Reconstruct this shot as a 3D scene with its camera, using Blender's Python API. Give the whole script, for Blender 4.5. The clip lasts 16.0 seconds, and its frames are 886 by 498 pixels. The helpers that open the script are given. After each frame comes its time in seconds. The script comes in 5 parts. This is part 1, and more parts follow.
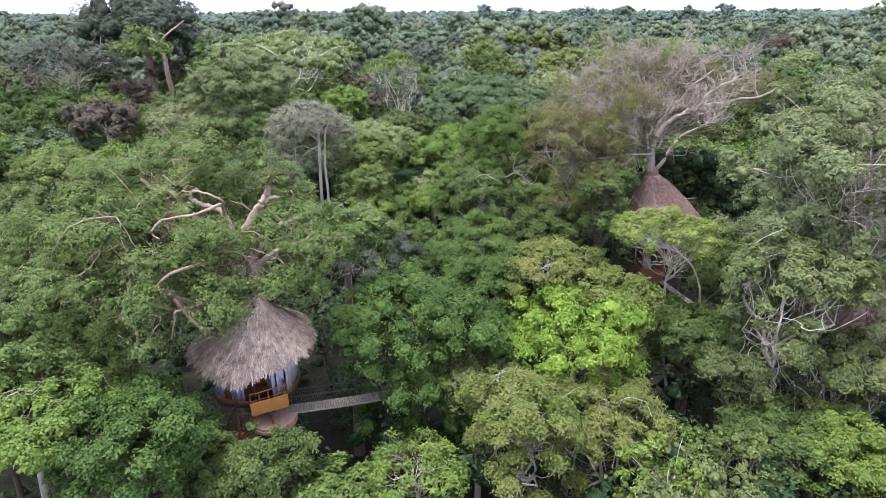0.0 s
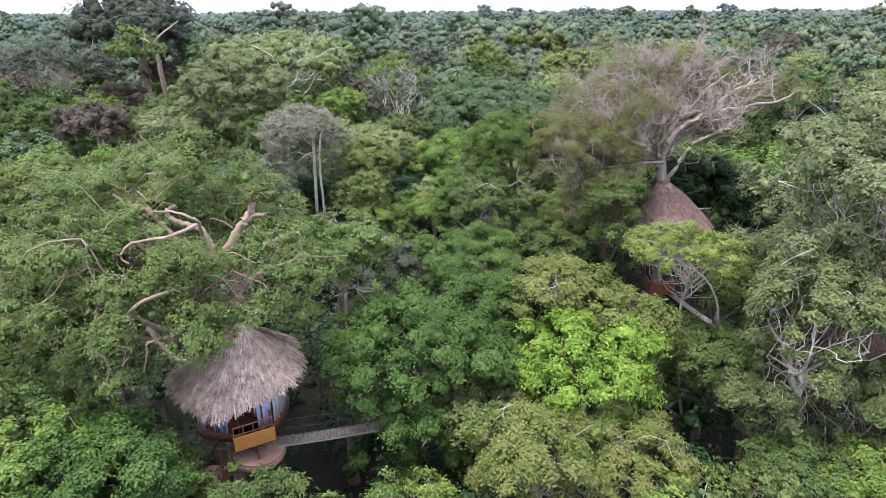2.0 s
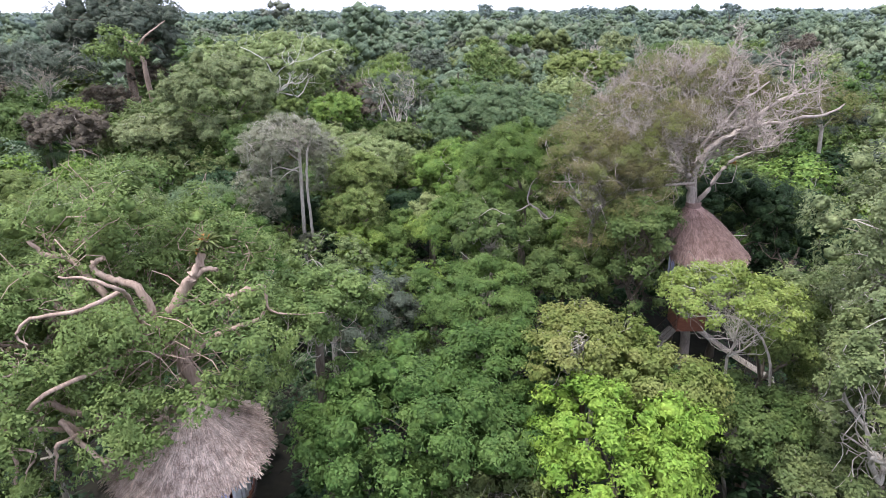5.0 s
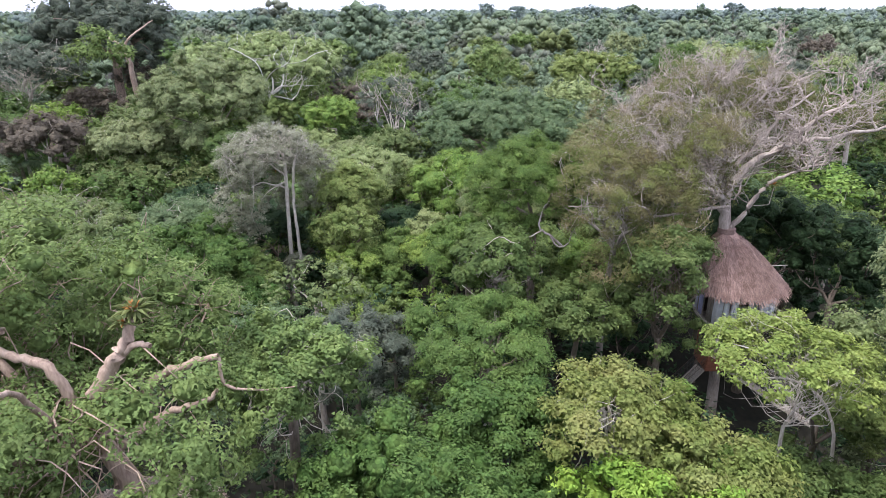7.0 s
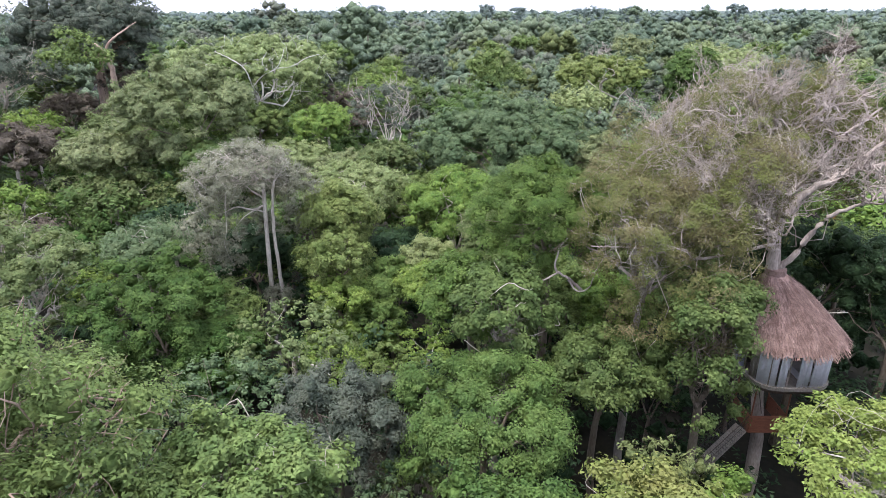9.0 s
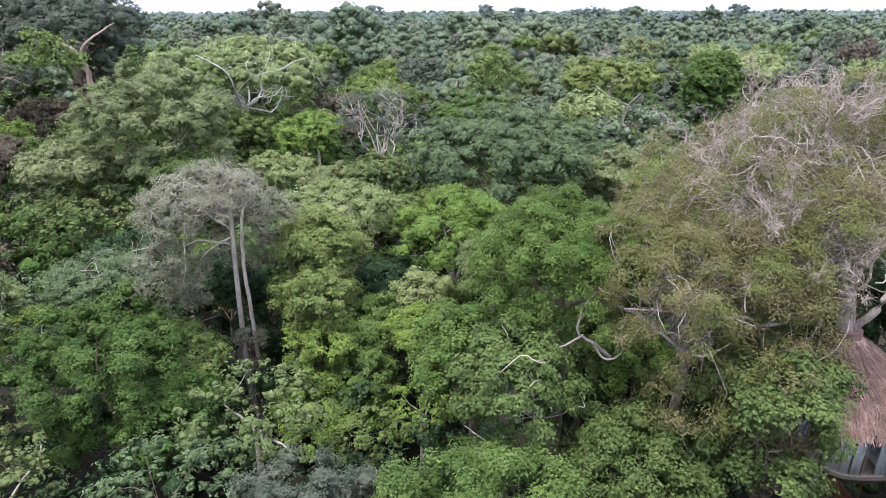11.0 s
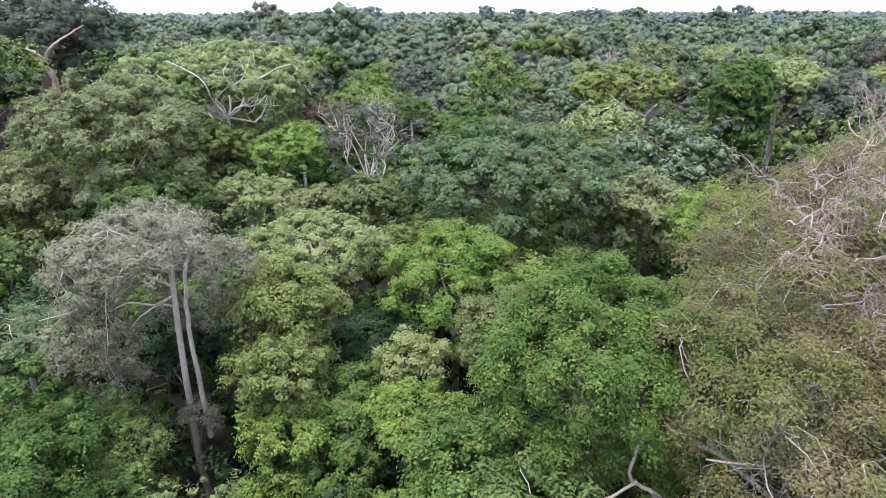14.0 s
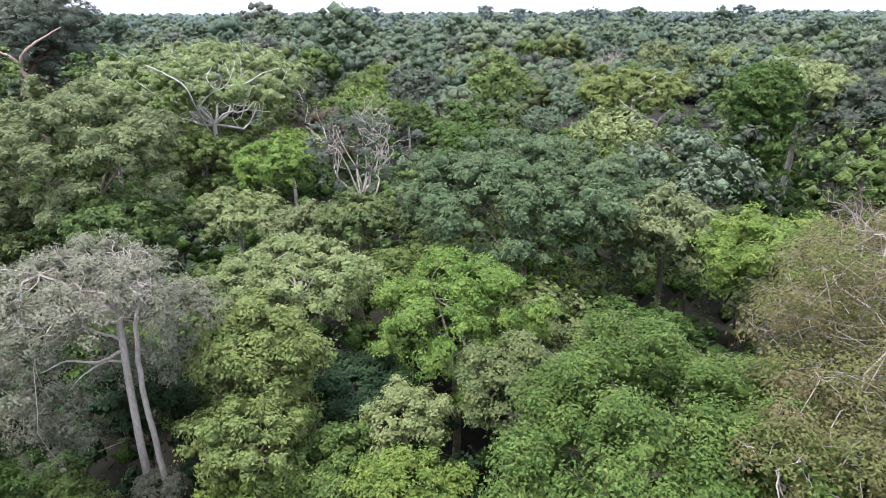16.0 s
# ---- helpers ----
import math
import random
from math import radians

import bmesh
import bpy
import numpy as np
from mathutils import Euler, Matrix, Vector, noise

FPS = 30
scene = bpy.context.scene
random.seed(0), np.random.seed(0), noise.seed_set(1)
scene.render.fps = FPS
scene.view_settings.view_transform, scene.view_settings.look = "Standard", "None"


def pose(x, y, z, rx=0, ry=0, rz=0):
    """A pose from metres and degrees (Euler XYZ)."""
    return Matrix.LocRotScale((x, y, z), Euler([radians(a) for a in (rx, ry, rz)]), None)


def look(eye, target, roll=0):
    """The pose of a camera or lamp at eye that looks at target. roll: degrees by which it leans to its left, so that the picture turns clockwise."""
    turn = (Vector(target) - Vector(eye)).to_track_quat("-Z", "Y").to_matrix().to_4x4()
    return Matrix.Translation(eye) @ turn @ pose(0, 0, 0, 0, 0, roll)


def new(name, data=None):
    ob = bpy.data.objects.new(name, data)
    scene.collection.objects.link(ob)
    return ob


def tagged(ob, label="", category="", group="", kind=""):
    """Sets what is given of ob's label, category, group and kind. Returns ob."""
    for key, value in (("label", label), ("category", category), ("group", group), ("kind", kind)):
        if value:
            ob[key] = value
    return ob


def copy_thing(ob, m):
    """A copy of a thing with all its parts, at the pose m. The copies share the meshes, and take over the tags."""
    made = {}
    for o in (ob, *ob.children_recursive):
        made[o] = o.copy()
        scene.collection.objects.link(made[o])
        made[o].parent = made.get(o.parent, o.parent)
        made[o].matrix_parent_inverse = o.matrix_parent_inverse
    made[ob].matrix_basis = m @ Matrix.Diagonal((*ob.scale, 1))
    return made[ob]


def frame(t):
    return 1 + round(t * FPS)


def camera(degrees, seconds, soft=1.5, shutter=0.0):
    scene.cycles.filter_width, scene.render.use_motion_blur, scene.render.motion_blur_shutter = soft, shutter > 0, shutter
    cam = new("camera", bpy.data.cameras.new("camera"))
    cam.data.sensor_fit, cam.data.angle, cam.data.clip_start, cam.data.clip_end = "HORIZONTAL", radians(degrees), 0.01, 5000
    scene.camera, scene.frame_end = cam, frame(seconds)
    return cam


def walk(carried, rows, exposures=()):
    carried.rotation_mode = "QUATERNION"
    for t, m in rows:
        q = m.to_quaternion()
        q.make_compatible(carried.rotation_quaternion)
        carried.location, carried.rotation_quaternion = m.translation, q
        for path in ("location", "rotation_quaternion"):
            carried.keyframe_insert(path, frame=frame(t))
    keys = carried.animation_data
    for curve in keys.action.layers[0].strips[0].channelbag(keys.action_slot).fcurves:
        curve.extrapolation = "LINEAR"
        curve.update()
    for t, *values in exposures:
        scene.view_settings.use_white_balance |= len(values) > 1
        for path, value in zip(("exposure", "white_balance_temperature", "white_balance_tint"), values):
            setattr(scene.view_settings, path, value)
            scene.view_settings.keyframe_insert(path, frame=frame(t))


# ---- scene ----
cam = camera(71.7, 16.0, soft=0.6)
PATH = [
    (0.0, pose(0.00, -2.930, 30, 68.60, 0.30, 0.00)),
    (0.5, pose(0.00, -2.340, 30, 68.60, 0.30, 0.00)),
    (1.0, pose(0.00, -1.650, 30, 68.60, 0.30, 0.00)),
    (1.5, pose(0.00, -0.880, 30, 68.60, 0.30, 0.00)),
    (2.0, pose(0.00, 0.000, 30, 68.60, 0.30, 0.00)),
    (2.5, pose(0.00, 0.965, 30, 68.60, 0.30, 0.00)),
    (3.0, pose(0.00, 1.950, 30, 68.60, 0.30, 0.00)),
    (3.5, pose(0.00, 3.020, 30, 68.60, 0.30, 0.00)),
    (4.0, pose(0.00, 4.150, 30, 68.60, 0.30, 0.00)),
    (6.5, pose(0.04, 10.859, 30, 68.50, 0.20, 0.10)),
    (7.0, pose(0.04, 12.345, 30, 68.50, 0.20, 0.10)),
    (7.5, pose(0.04, 13.905, 30, 68.50, 0.20, 0.10)),
    (8.0, pose(0.04, 15.502, 30, 68.50, 0.20, 0.10)),
    (8.5, pose(0.08, 17.188, 30, 68.50, 0.20, 0.10)),
    (9.0, pose(0.12, 18.859, 30, 68.60, 0.20, 0.10)),
    (11.5, pose(0.32, 27.401, 30, 68.60, 0.20, 0.00)),
    (12.0, pose(0.36, 28.895, 30, 68.60, 0.20, 0.00)),
    (12.5, pose(0.40, 30.350, 30, 68.70, 0.20, 0.00)),
    (13.0, pose(0.44, 31.806, 30, 68.70, 0.20, 0.00)),
    (13.5, pose(0.48, 33.188, 30, 68.70, 0.20, 0.00)),
    (14.0, pose(0.52, 34.592, 30, 68.70, 0.20, 0.00)),
    (14.5, pose(0.52, 35.959, 30, 68.70, 0.20, 0.00)),
    (15.0, pose(0.52, 37.340, 30, 68.70, 0.20, 0.00)),
    (15.5, pose(0.52, 38.670, 30, 68.70, 0.20, 0.00)),
    (16.0, pose(0.52, 40.000, 30, 68.70, 0.30, -0.10)),
]
walk(cam, PATH)

# ---- light ----
world = bpy.data.worlds.new("overcast_sky")
scene.world = world
world.use_nodes = True
wn = world.node_tree
sky = wn.nodes.new("ShaderNodeTexSky")
sky.sky_type = "NISHITA"
sky.sun_disc = False
sky.sun_elevation = radians(73)
sky.sun_rotation = radians(234)
sky.air_density, sky.dust_density = 1.0, 3.0
veil = wn.nodes.new("ShaderNodeHueSaturation")
veil.inputs["Saturation"].default_value = 0.30
wn.links.new(sky.outputs[0], veil.inputs["Color"])
cloud = wn.nodes.new("ShaderNodeMix")
cloud.data_type = "RGBA"
cloud.inputs["Factor"].default_value = 0.8
cloud.inputs["B"].default_value = (4.95, 5.3, 7.1, 1)
wn.links.new(veil.outputs[0], cloud.inputs["A"])
wn.links.new(cloud.outputs["Result"], wn.nodes["Background"].inputs["Color"])
wn.nodes["Background"].inputs["Strength"].default_value = 0.17

sun = new("sun", bpy.data.lights.new("sun", "SUN"))
sun.data.energy, sun.data.angle, sun.data.color = 2.2, radians(14), (1.0, 0.96, 0.94)
sun.matrix_world = look((-22, -16, 90), (0, 0, 0))
scene.view_settings.exposure = 1.19

# ---- materials ----
MATS = {}


def nodes_of(name):
    m = bpy.data.materials.new(name)
    m.use_nodes = True
    return m, m.node_tree.nodes, m.node_tree.links


def leaf_mat(name, c1, c2, spread=0.30, patch=0.9, gloss=0.62, inner=False):
    """Foliage: two leaf tones in patches, each leaf a little different, light passing through; and the same leaves massed inside a crown."""
    if not inner:
        leaf_mat(name, c1, c2, 0.16, patch, 0.6, True)
    m, n, l = nodes_of(name + "_mass" if inner else name)
    bsdf = n["Principled BSDF"]
    bsdf.inputs["Roughness"].default_value = gloss
    bsdf.inputs["Specular IOR Level"].default_value = 0.08 if inner else 0.14
    geo, info, tc = n.new("ShaderNodeNewGeometry"), n.new("ShaderNodeObjectInfo"), n.new("ShaderNodeTexCoord")
    nz = n.new("ShaderNodeTexNoise")
    nz.inputs["Scale"].default_value, nz.inputs["Detail"].default_value = patch, 2.0
    l.new(tc.outputs["Object"], nz.inputs["Vector"])
    ramp = n.new("ShaderNodeMapRange")
    ramp.inputs["From Min"].default_value, ramp.inputs["From Max"].default_value = 0.38, 0.66
    l.new(nz.outputs["Fac"], ramp.inputs["Value"])
    mix = n.new("ShaderNodeMix")
    mix.data_type = "RGBA"
    mix.inputs["A"].default_value, mix.inputs["B"].default_value = (*c1, 1), (*c2, 1)
    l.new(ramp.outputs[0], mix.inputs["Factor"])
    hsv = n.new("ShaderNodeHueSaturation")
    val = n.new("ShaderNodeMapRange")
    val.inputs["To Min"].default_value, val.inputs["To Max"].default_value = 1 - spread, 1 + spread
    l.new(geo.outputs["Random Per Island"], val.inputs["Value"])
    hue = n.new("ShaderNodeMapRange")
    hue.inputs["To Min"].default_value, hue.inputs["To Max"].default_value = 0.488, 0.507
    l.new(info.outputs["Random"], hue.inputs["Value"])
    l.new(mix.outputs["Result"], hsv.inputs["Color"])
    l.new(val.outputs[0], hsv.inputs["Value"])
    shade, tilt = n.new("ShaderNodeTexNoise"), n.new("ShaderNodeMapRange")
    shade.inputs["Scale"].default_value, shade.inputs["Detail"].default_value = 2.3, 1.0
    l.new(tc.outputs["Object"], shade.inputs["Vector"])
    tilt.inputs["From Min"].default_value, tilt.inputs["From Max"].default_value = 0.3, 0.7
    tilt.inputs["To Min"].default_value, tilt.inputs["To Max"].default_value = -0.009, 0.009
    l.new(shade.outputs["Fac"], tilt.inputs["Value"])
    both = n.new("ShaderNodeMath")
    l.new(hue.outputs[0], both.inputs[0])
    l.new(tilt.outputs[0], both.inputs[1])
    l.new(both.outputs[0], hsv.inputs["Hue"])
    l.new(hsv.outputs[0], bsdf.inputs["Base Color"])
    if inner:
        cells, bump = n.new("ShaderNodeTexVoronoi"), n.new("ShaderNodeBump")
        cells.inputs["Scale"].default_value = 5.0
        l.new(tc.outputs["Object"], cells.inputs["Vector"])
        grey, mul = n.new("ShaderNodeSeparateColor"), n.new("ShaderNodeMath")
        tone = n.new("ShaderNodeMapRange")
        tone.inputs["To Min"].default_value, tone.inputs["To Max"].default_value = 0.6, 1.4
        l.new(cells.outputs["Color"], grey.inputs[0])
        l.new(grey.outputs[0], tone.inputs["Value"])
        mul.operation = "MULTIPLY"
        l.new(tone.outputs[0], mul.inputs[0])
        l.new(val.outputs[0], mul.inputs[1])
        l.new(mul.outputs[0], hsv.inputs["Value"])
        bump.inputs["Strength"].default_value, bump.inputs["Distance"].default_value = 1.0, 0.12
        bump.invert = True
        l.new(cells.outputs["Distance"], bump.inputs["Height"])
        l.new(bump.outputs[0], bsdf.inputs["Normal"])
    tr, add = n.new("ShaderNodeBsdfTranslucent"), n.new("ShaderNodeMixShader")
    warm = n.new("ShaderNodeHueSaturation")
    warm.inputs["Hue"].default_value, warm.inputs["Value"].default_value = 0.485, 1.3
    l.new(hsv.outputs[0], warm.inputs["Color"])
    l.new(warm.outputs[0], tr.inputs["Color"])
    add.inputs[0].default_value = 0.3
    l.new(bsdf.outputs[0], add.inputs[1])
    l.new(tr.outputs[0], add.inputs[2])
    l.new(add.outputs[0], n["Material Output"].inputs["Surface"])
    MATS[name + "_mass" if inner else name] = m
    return m


def solid_mat(name, c1, c2, scale=3.0, rough=0.85, stretch=(1, 1, 1), bump=0.4, spread=0.0, metal=0.0):
    """A rough surface in two tones with grain, stains at a larger scale and fine relief."""
    m, n, l = nodes_of(name)
    bsdf = n["Principled BSDF"]
    bsdf.inputs["Roughness"].default_value, bsdf.inputs["Metallic"].default_value = rough, metal
    tc, mp = n.new("ShaderNodeTexCoord"), n.new("ShaderNodeMapping")
    mp.inputs["Scale"].default_value = stretch
    l.new(tc.outputs["Object"], mp.inputs["Vector"])
    fine, big = n.new("ShaderNodeTexNoise"), n.new("ShaderNodeTexNoise")
    fine.inputs["Scale"].default_value, fine.inputs["Detail"].default_value = scale * 6, 5.0
    big.inputs["Scale"].default_value, big.inputs["Detail"].default_value = scale, 3.0
    l.new(mp.outputs[0], fine.inputs["Vector"])
    l.new(mp.outputs[0], big.inputs["Vector"])
    mean = n.new("ShaderNodeMath")
    mean.operation = "ADD"
    l.new(fine.outputs["Fac"], mean.inputs[0])
    l.new(big.outputs["Fac"], mean.inputs[1])
    ramp = n.new("ShaderNodeMapRange")
    ramp.inputs["From Min"].default_value, ramp.inputs["From Max"].default_value = 0.75, 1.25
    l.new(mean.outputs[0], ramp.inputs["Value"])
    mix = n.new("ShaderNodeMix")
    mix.data_type = "RGBA"
    mix.inputs["A"].default_value, mix.inputs["B"].default_value = (*c1, 1), (*c2, 1)
    l.new(ramp.outputs[0], mix.inputs["Factor"])
    hsv, geo = n.new("ShaderNodeHueSaturation"), n.new("ShaderNodeNewGeometry")
    val = n.new("ShaderNodeMapRange")
    val.inputs["To Min"].default_value, val.inputs["To Max"].default_value = 1 - spread, 1 + spread
    l.new(geo.outputs["Random Per Island"], val.inputs["Value"])
    l.new(val.outputs[0], hsv.inputs["Value"])
    l.new(mix.outputs["Result"], hsv.inputs["Color"])
    l.new(hsv.outputs[0], bsdf.inputs["Base Color"])
    bp = n.new("ShaderNodeBump")
    bp.inputs["Strength"].default_value, bp.inputs["Distance"].default_value = bump, 0.03
    l.new(fine.outputs["Fac"], bp.inputs["Height"])
    l.new(bp.outputs[0], bsdf.inputs["Normal"])
    MATS[name] = m
    return m


# dark green leaf, lowered further: shade under tall crowns is put into it
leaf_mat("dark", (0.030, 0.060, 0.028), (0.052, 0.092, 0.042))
leaf_mat("deep", (0.076, 0.122, 0.040), (0.124, 0.178, 0.058))
leaf_mat("forest", (0.060, 0.112, 0.030), (0.104, 0.168, 0.046))
leaf_mat("mid", (0.104, 0.152, 0.048), (0.166, 0.220, 0.072))
leaf_mat("fresh", (0.086, 0.144, 0.041), (0.142, 0.212, 0.062))
leaf_mat("leafgreen", (0.078, 0.132, 0.032), (0.122, 0.184, 0.048), spread=0.38)
leaf_mat("olive", (0.115, 0.154, 0.061), (0.183, 0.220, 0.090))
leaf_mat("mustard", (0.136, 0.176, 0.046), (0.206, 0.218, 0.074), patch=0.6)
leaf_mat("sage", (0.148, 0.186, 0.086), (0.222, 0.258, 0.126))
leaf_mat("yellow", (0.118, 0.190, 0.044), (0.200, 0.276, 0.068))
leaf_mat("lime", (0.136, 0.246, 0.040), (0.232, 0.355, 0.066), spread=0.3)
leaf_mat("tuft", (0.138, 0.190, 0.060), (0.212, 0.264, 0.092))
leaf_mat("citron", (0.150, 0.214, 0.052), (0.238, 0.302, 0.086))
leaf_mat("paleyellow", (0.185, 0.236, 0.096), (0.275, 0.325, 0.148))
leaf_mat("bluegreen", (0.096, 0.148, 0.074), (0.148, 0.204, 0.102))
leaf_mat("greygreen", (0.082, 0.105, 0.077), (0.126, 0.142, 0.106))
leaf_mat("ash", (0.182, 0.192, 0.132), (0.252, 0.256, 0.184), spread=0.25)
leaf_mat("rust", (0.120, 0.144, 0.044), (0.166, 0.146, 0.072), patch=0.5)
leaf_mat("plum", (0.108, 0.092, 0.072), (0.152, 0.128, 0.096))
# far leaves: distance haze is put into these paler, bluer colours
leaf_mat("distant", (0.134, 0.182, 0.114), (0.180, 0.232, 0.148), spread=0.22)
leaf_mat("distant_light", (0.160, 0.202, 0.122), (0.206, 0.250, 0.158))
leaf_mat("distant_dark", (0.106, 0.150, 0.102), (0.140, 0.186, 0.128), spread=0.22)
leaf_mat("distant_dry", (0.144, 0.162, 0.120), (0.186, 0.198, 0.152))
solid_mat("bark_brown", (0.10, 0.075, 0.055), (0.20, 0.165, 0.13), 1.2, stretch=(2, 2, 0.5), bump=0.8)
solid_mat("bark_pale", (0.30, 0.26, 0.22), (0.55, 0.50, 0.44), 1.0, stretch=(2, 2, 0.5), bump=0.6)
# palest, bluest leaf: the haze at the horizon is put into its colour
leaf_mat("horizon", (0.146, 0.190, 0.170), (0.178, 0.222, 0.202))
solid_mat("bark_white", (0.46, 0.43, 0.40), (0.74, 0.71, 0.67), 1.0, stretch=(2, 2, 0.5), bump=0.5)
solid_mat("bark_limb", (0.22, 0.178, 0.154), (0.46, 0.395, 0.348), 1.0, stretch=(2, 2, 0.5), bump=0.6)
solid_mat("bark_grey", (0.19, 0.16, 0.145), (0.42, 0.37, 0.335), 1.0, stretch=(2, 2, 0.5), bump=0.6)
solid_mat("bark_pink", (0.21, 0.142, 0.108), (0.42, 0.315, 0.25), 1.0, stretch=(2, 2, 0.5), bump=0.6)
solid_mat("thatch", (0.29, 0.205, 0.165), (0.66, 0.53, 0.45), 2.5, rough=0.95, bump=0.7, spread=0.38)
solid_mat("thatch_red", (0.19, 0.115, 0.098), (0.37, 0.25, 0.22), 2.5, rough=0.95, bump=0.7, spread=0.35)
solid_mat("wood_orange", (0.42, 0.17, 0.045), (0.58, 0.27, 0.08), 2.0, rough=0.5, stretch=(1, 6, 6), bump=0.15)
solid_mat("wood_red", (0.16, 0.055, 0.03), (0.28, 0.11, 0.065), 2.0, rough=0.6, stretch=(1, 6, 6), bump=0.2)
solid_mat("wood_dark", (0.035, 0.022, 0.016), (0.08, 0.05, 0.035), 2.0, rough=0.6, bump=0.2)
solid_mat("wood_grey", (0.20, 0.17, 0.14), (0.36, 0.32, 0.28), 2.0, rough=0.8, stretch=(6, 1, 6), bump=0.3)
solid_mat("deck_pink", (0.34, 0.19, 0.14), (0.48, 0.30, 0.24), 2.0, rough=0.7, bump=0.2)
solid_mat("curtain_white", (0.62, 0.62, 0.66), (0.78, 0.78, 0.82), 0.8, rough=0.9, bump=0.1)
solid_mat("curtain_blue", (0.36, 0.37, 0.60), (0.52, 0.53, 0.74), 0.8, rough=0.9, bump=0.1)
solid_mat("netting", (0.045, 0.05, 0.05), (0.09, 0.095, 0.095), 4.0, rough=0.9, bump=0.1)
# soil and litter, near black: the canopy's shade is put into the colour
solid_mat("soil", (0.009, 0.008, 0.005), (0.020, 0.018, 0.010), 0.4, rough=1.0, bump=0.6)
solid_mat("bromeliad_red", (0.30, 0.10, 0.03), (0.42, 0.22, 0.05), 2.0, rough=0.7)

# ---- mesh tools ----


def ball(steps):
    """Corners and faces of a round ball."""
    bm = bmesh.new()
    bmesh.ops.create_icosphere(bm, subdivisions=steps, radius=1.0)
    v = np.array([p.co[:] for p in bm.verts])
    f = np.array([[p.index for p in q.verts] for q in bm.faces])
    bm.free()
    return v, f


BALLS = {0: (np.array([[1, 0, 0], [0, 1, 0], [-1, 0, 0], [0, -1, 0], [0, 0, 1], [0, 0, -1.0]]), np.array([[0, 1, 4], [1, 2, 4], [2, 3, 4], [3, 0, 4], [1, 0, 5], [2, 1, 5], [3, 2, 5], [0, 3, 5]])),
         1: ball(1), 2: ball(2)}


def unit(a):
    return a / np.maximum(np.linalg.norm(a, axis=-1, keepdims=True), 1e-9)


def mesh_of(name, verts, faces, mat, smooth=False):
    """A mesh from an array of corners and an array of equal-sided faces."""
    me = bpy.data.meshes.new(name)
    verts, faces = np.asarray(verts, np.float32), np.asarray(faces, np.int32)
    k = faces.shape[1]
    me.vertices.add(len(verts))
    me.vertices.foreach_set("co", verts.ravel())
    me.loops.add(faces.size)
    me.loops.foreach_set("vertex_index", faces.ravel())
    me.polygons.add(len(faces))
    me.polygons.foreach_set("loop_start", np.arange(0, faces.size, k, dtype=np.int32))
    if smooth:
        me.polygons.foreach_set("use_smooth", np.ones(len(faces), bool))
    me.update(calc_edges=True)
    me.materials.append(MATS[mat])
    return me


def piece(name, data, parent, label=""):
    ob = new(name, data)
    ob.parent = parent
    return tagged(ob, label)


def part(name, bm, mat, parent, label="", smooth=False):
    """Links a bmesh as one mesh object under a thing or a part."""
    me = bpy.data.meshes.new(name)
    bm.to_mesh(me)
    bm.free()
    me.materials.append(MATS[mat])
    if smooth:
        me.polygons.foreach_set("use_smooth", np.ones(len(me.polygons), bool))
    return piece(name, me, parent, label)


def joined(parts):
    """Several (corners, faces) as one."""
    vs, fs, at = [], [], 0
    for v, f in parts:
        vs.append(v)
        fs.append(f + at)
        at += len(v)
    return np.concatenate(vs), np.concatenate(fs)


def tube(points, radii, sides=6):
    """A tapering tube along points, closed at the thin end by its small radius."""
    p = np.asarray(points, float)
    r = np.asarray(radii, float)
    d = unit(np.gradient(p, axis=0))
    ref = np.where(np.abs(d[:, 2:3]) > 0.9, np.array([[1.0, 0, 0]]), np.array([[0, 0, 1.0]]))
    a = unit(np.cross(d, ref))
    b = np.cross(d, a)
    ang = np.linspace(0, 2 * np.pi, sides, endpoint=False)
    ring = np.cos(ang)[None, :, None] * a[:, None] + np.sin(ang)[None, :, None] * b[:, None]
    v = (p[:, None] + ring * r[:, None, None]).reshape(-1, 3)
    i, j = np.meshgrid(np.arange(len(p) - 1), np.arange(sides), indexing="ij")
    i, j = i.ravel(), j.ravel()
    k = (j + 1) % sides
    f = np.stack([i * sides + j, i * sides + k, (i + 1) * sides + k, (i + 1) * sides + j], 1)
    return v, f


def smooth_line(points, n=4):
    """Points joined by a rounded line with n steps to each stretch."""
    p = np.asarray(points, float)
    p = np.concatenate([2 * p[:1] - p[1:2], p, 2 * p[-1:] - p[-2:-1]])
    out = []
    for i in range(1, len(p) - 2):
        for u in np.linspace(0, 1, n, endpoint=False):
            a, b, c, d = p[i - 1:i + 3]
            out.append(0.5 * (2 * b + (c - a) * u + (2 * a - 5 * b + 4 * c - d) * u * u + (3 * b - a - 3 * c + d) * u ** 3))
    out.append(p[-2])
    return np.array(out)


def bent(rng, a, b, n=6, wob=0.12, rise=0.15):
    """A crooked, rounded line from a to b that first climbs or sags."""
    a, b = np.asarray(a, float), np.asarray(b, float)
    m = max(3, (n + 1) // 2 + 1)
    s = np.linspace(0, 1, m)[:, None]
    size = np.linalg.norm(b - a)
    off = np.cumsum(rng.normal(size=(m, 3)), 0)
    off = off - off[0] - s * (off[-1] - off[0])
    p = a + (b - a) * s + np.array([0, 0, rise * size]) * 4 * s * (1 - s) + off * wob * size / m ** 0.5 * 0.8
    fine = smooth_line(p, 3)
    return fine[np.linspace(0, len(fine) - 1, n).round().astype(int)]


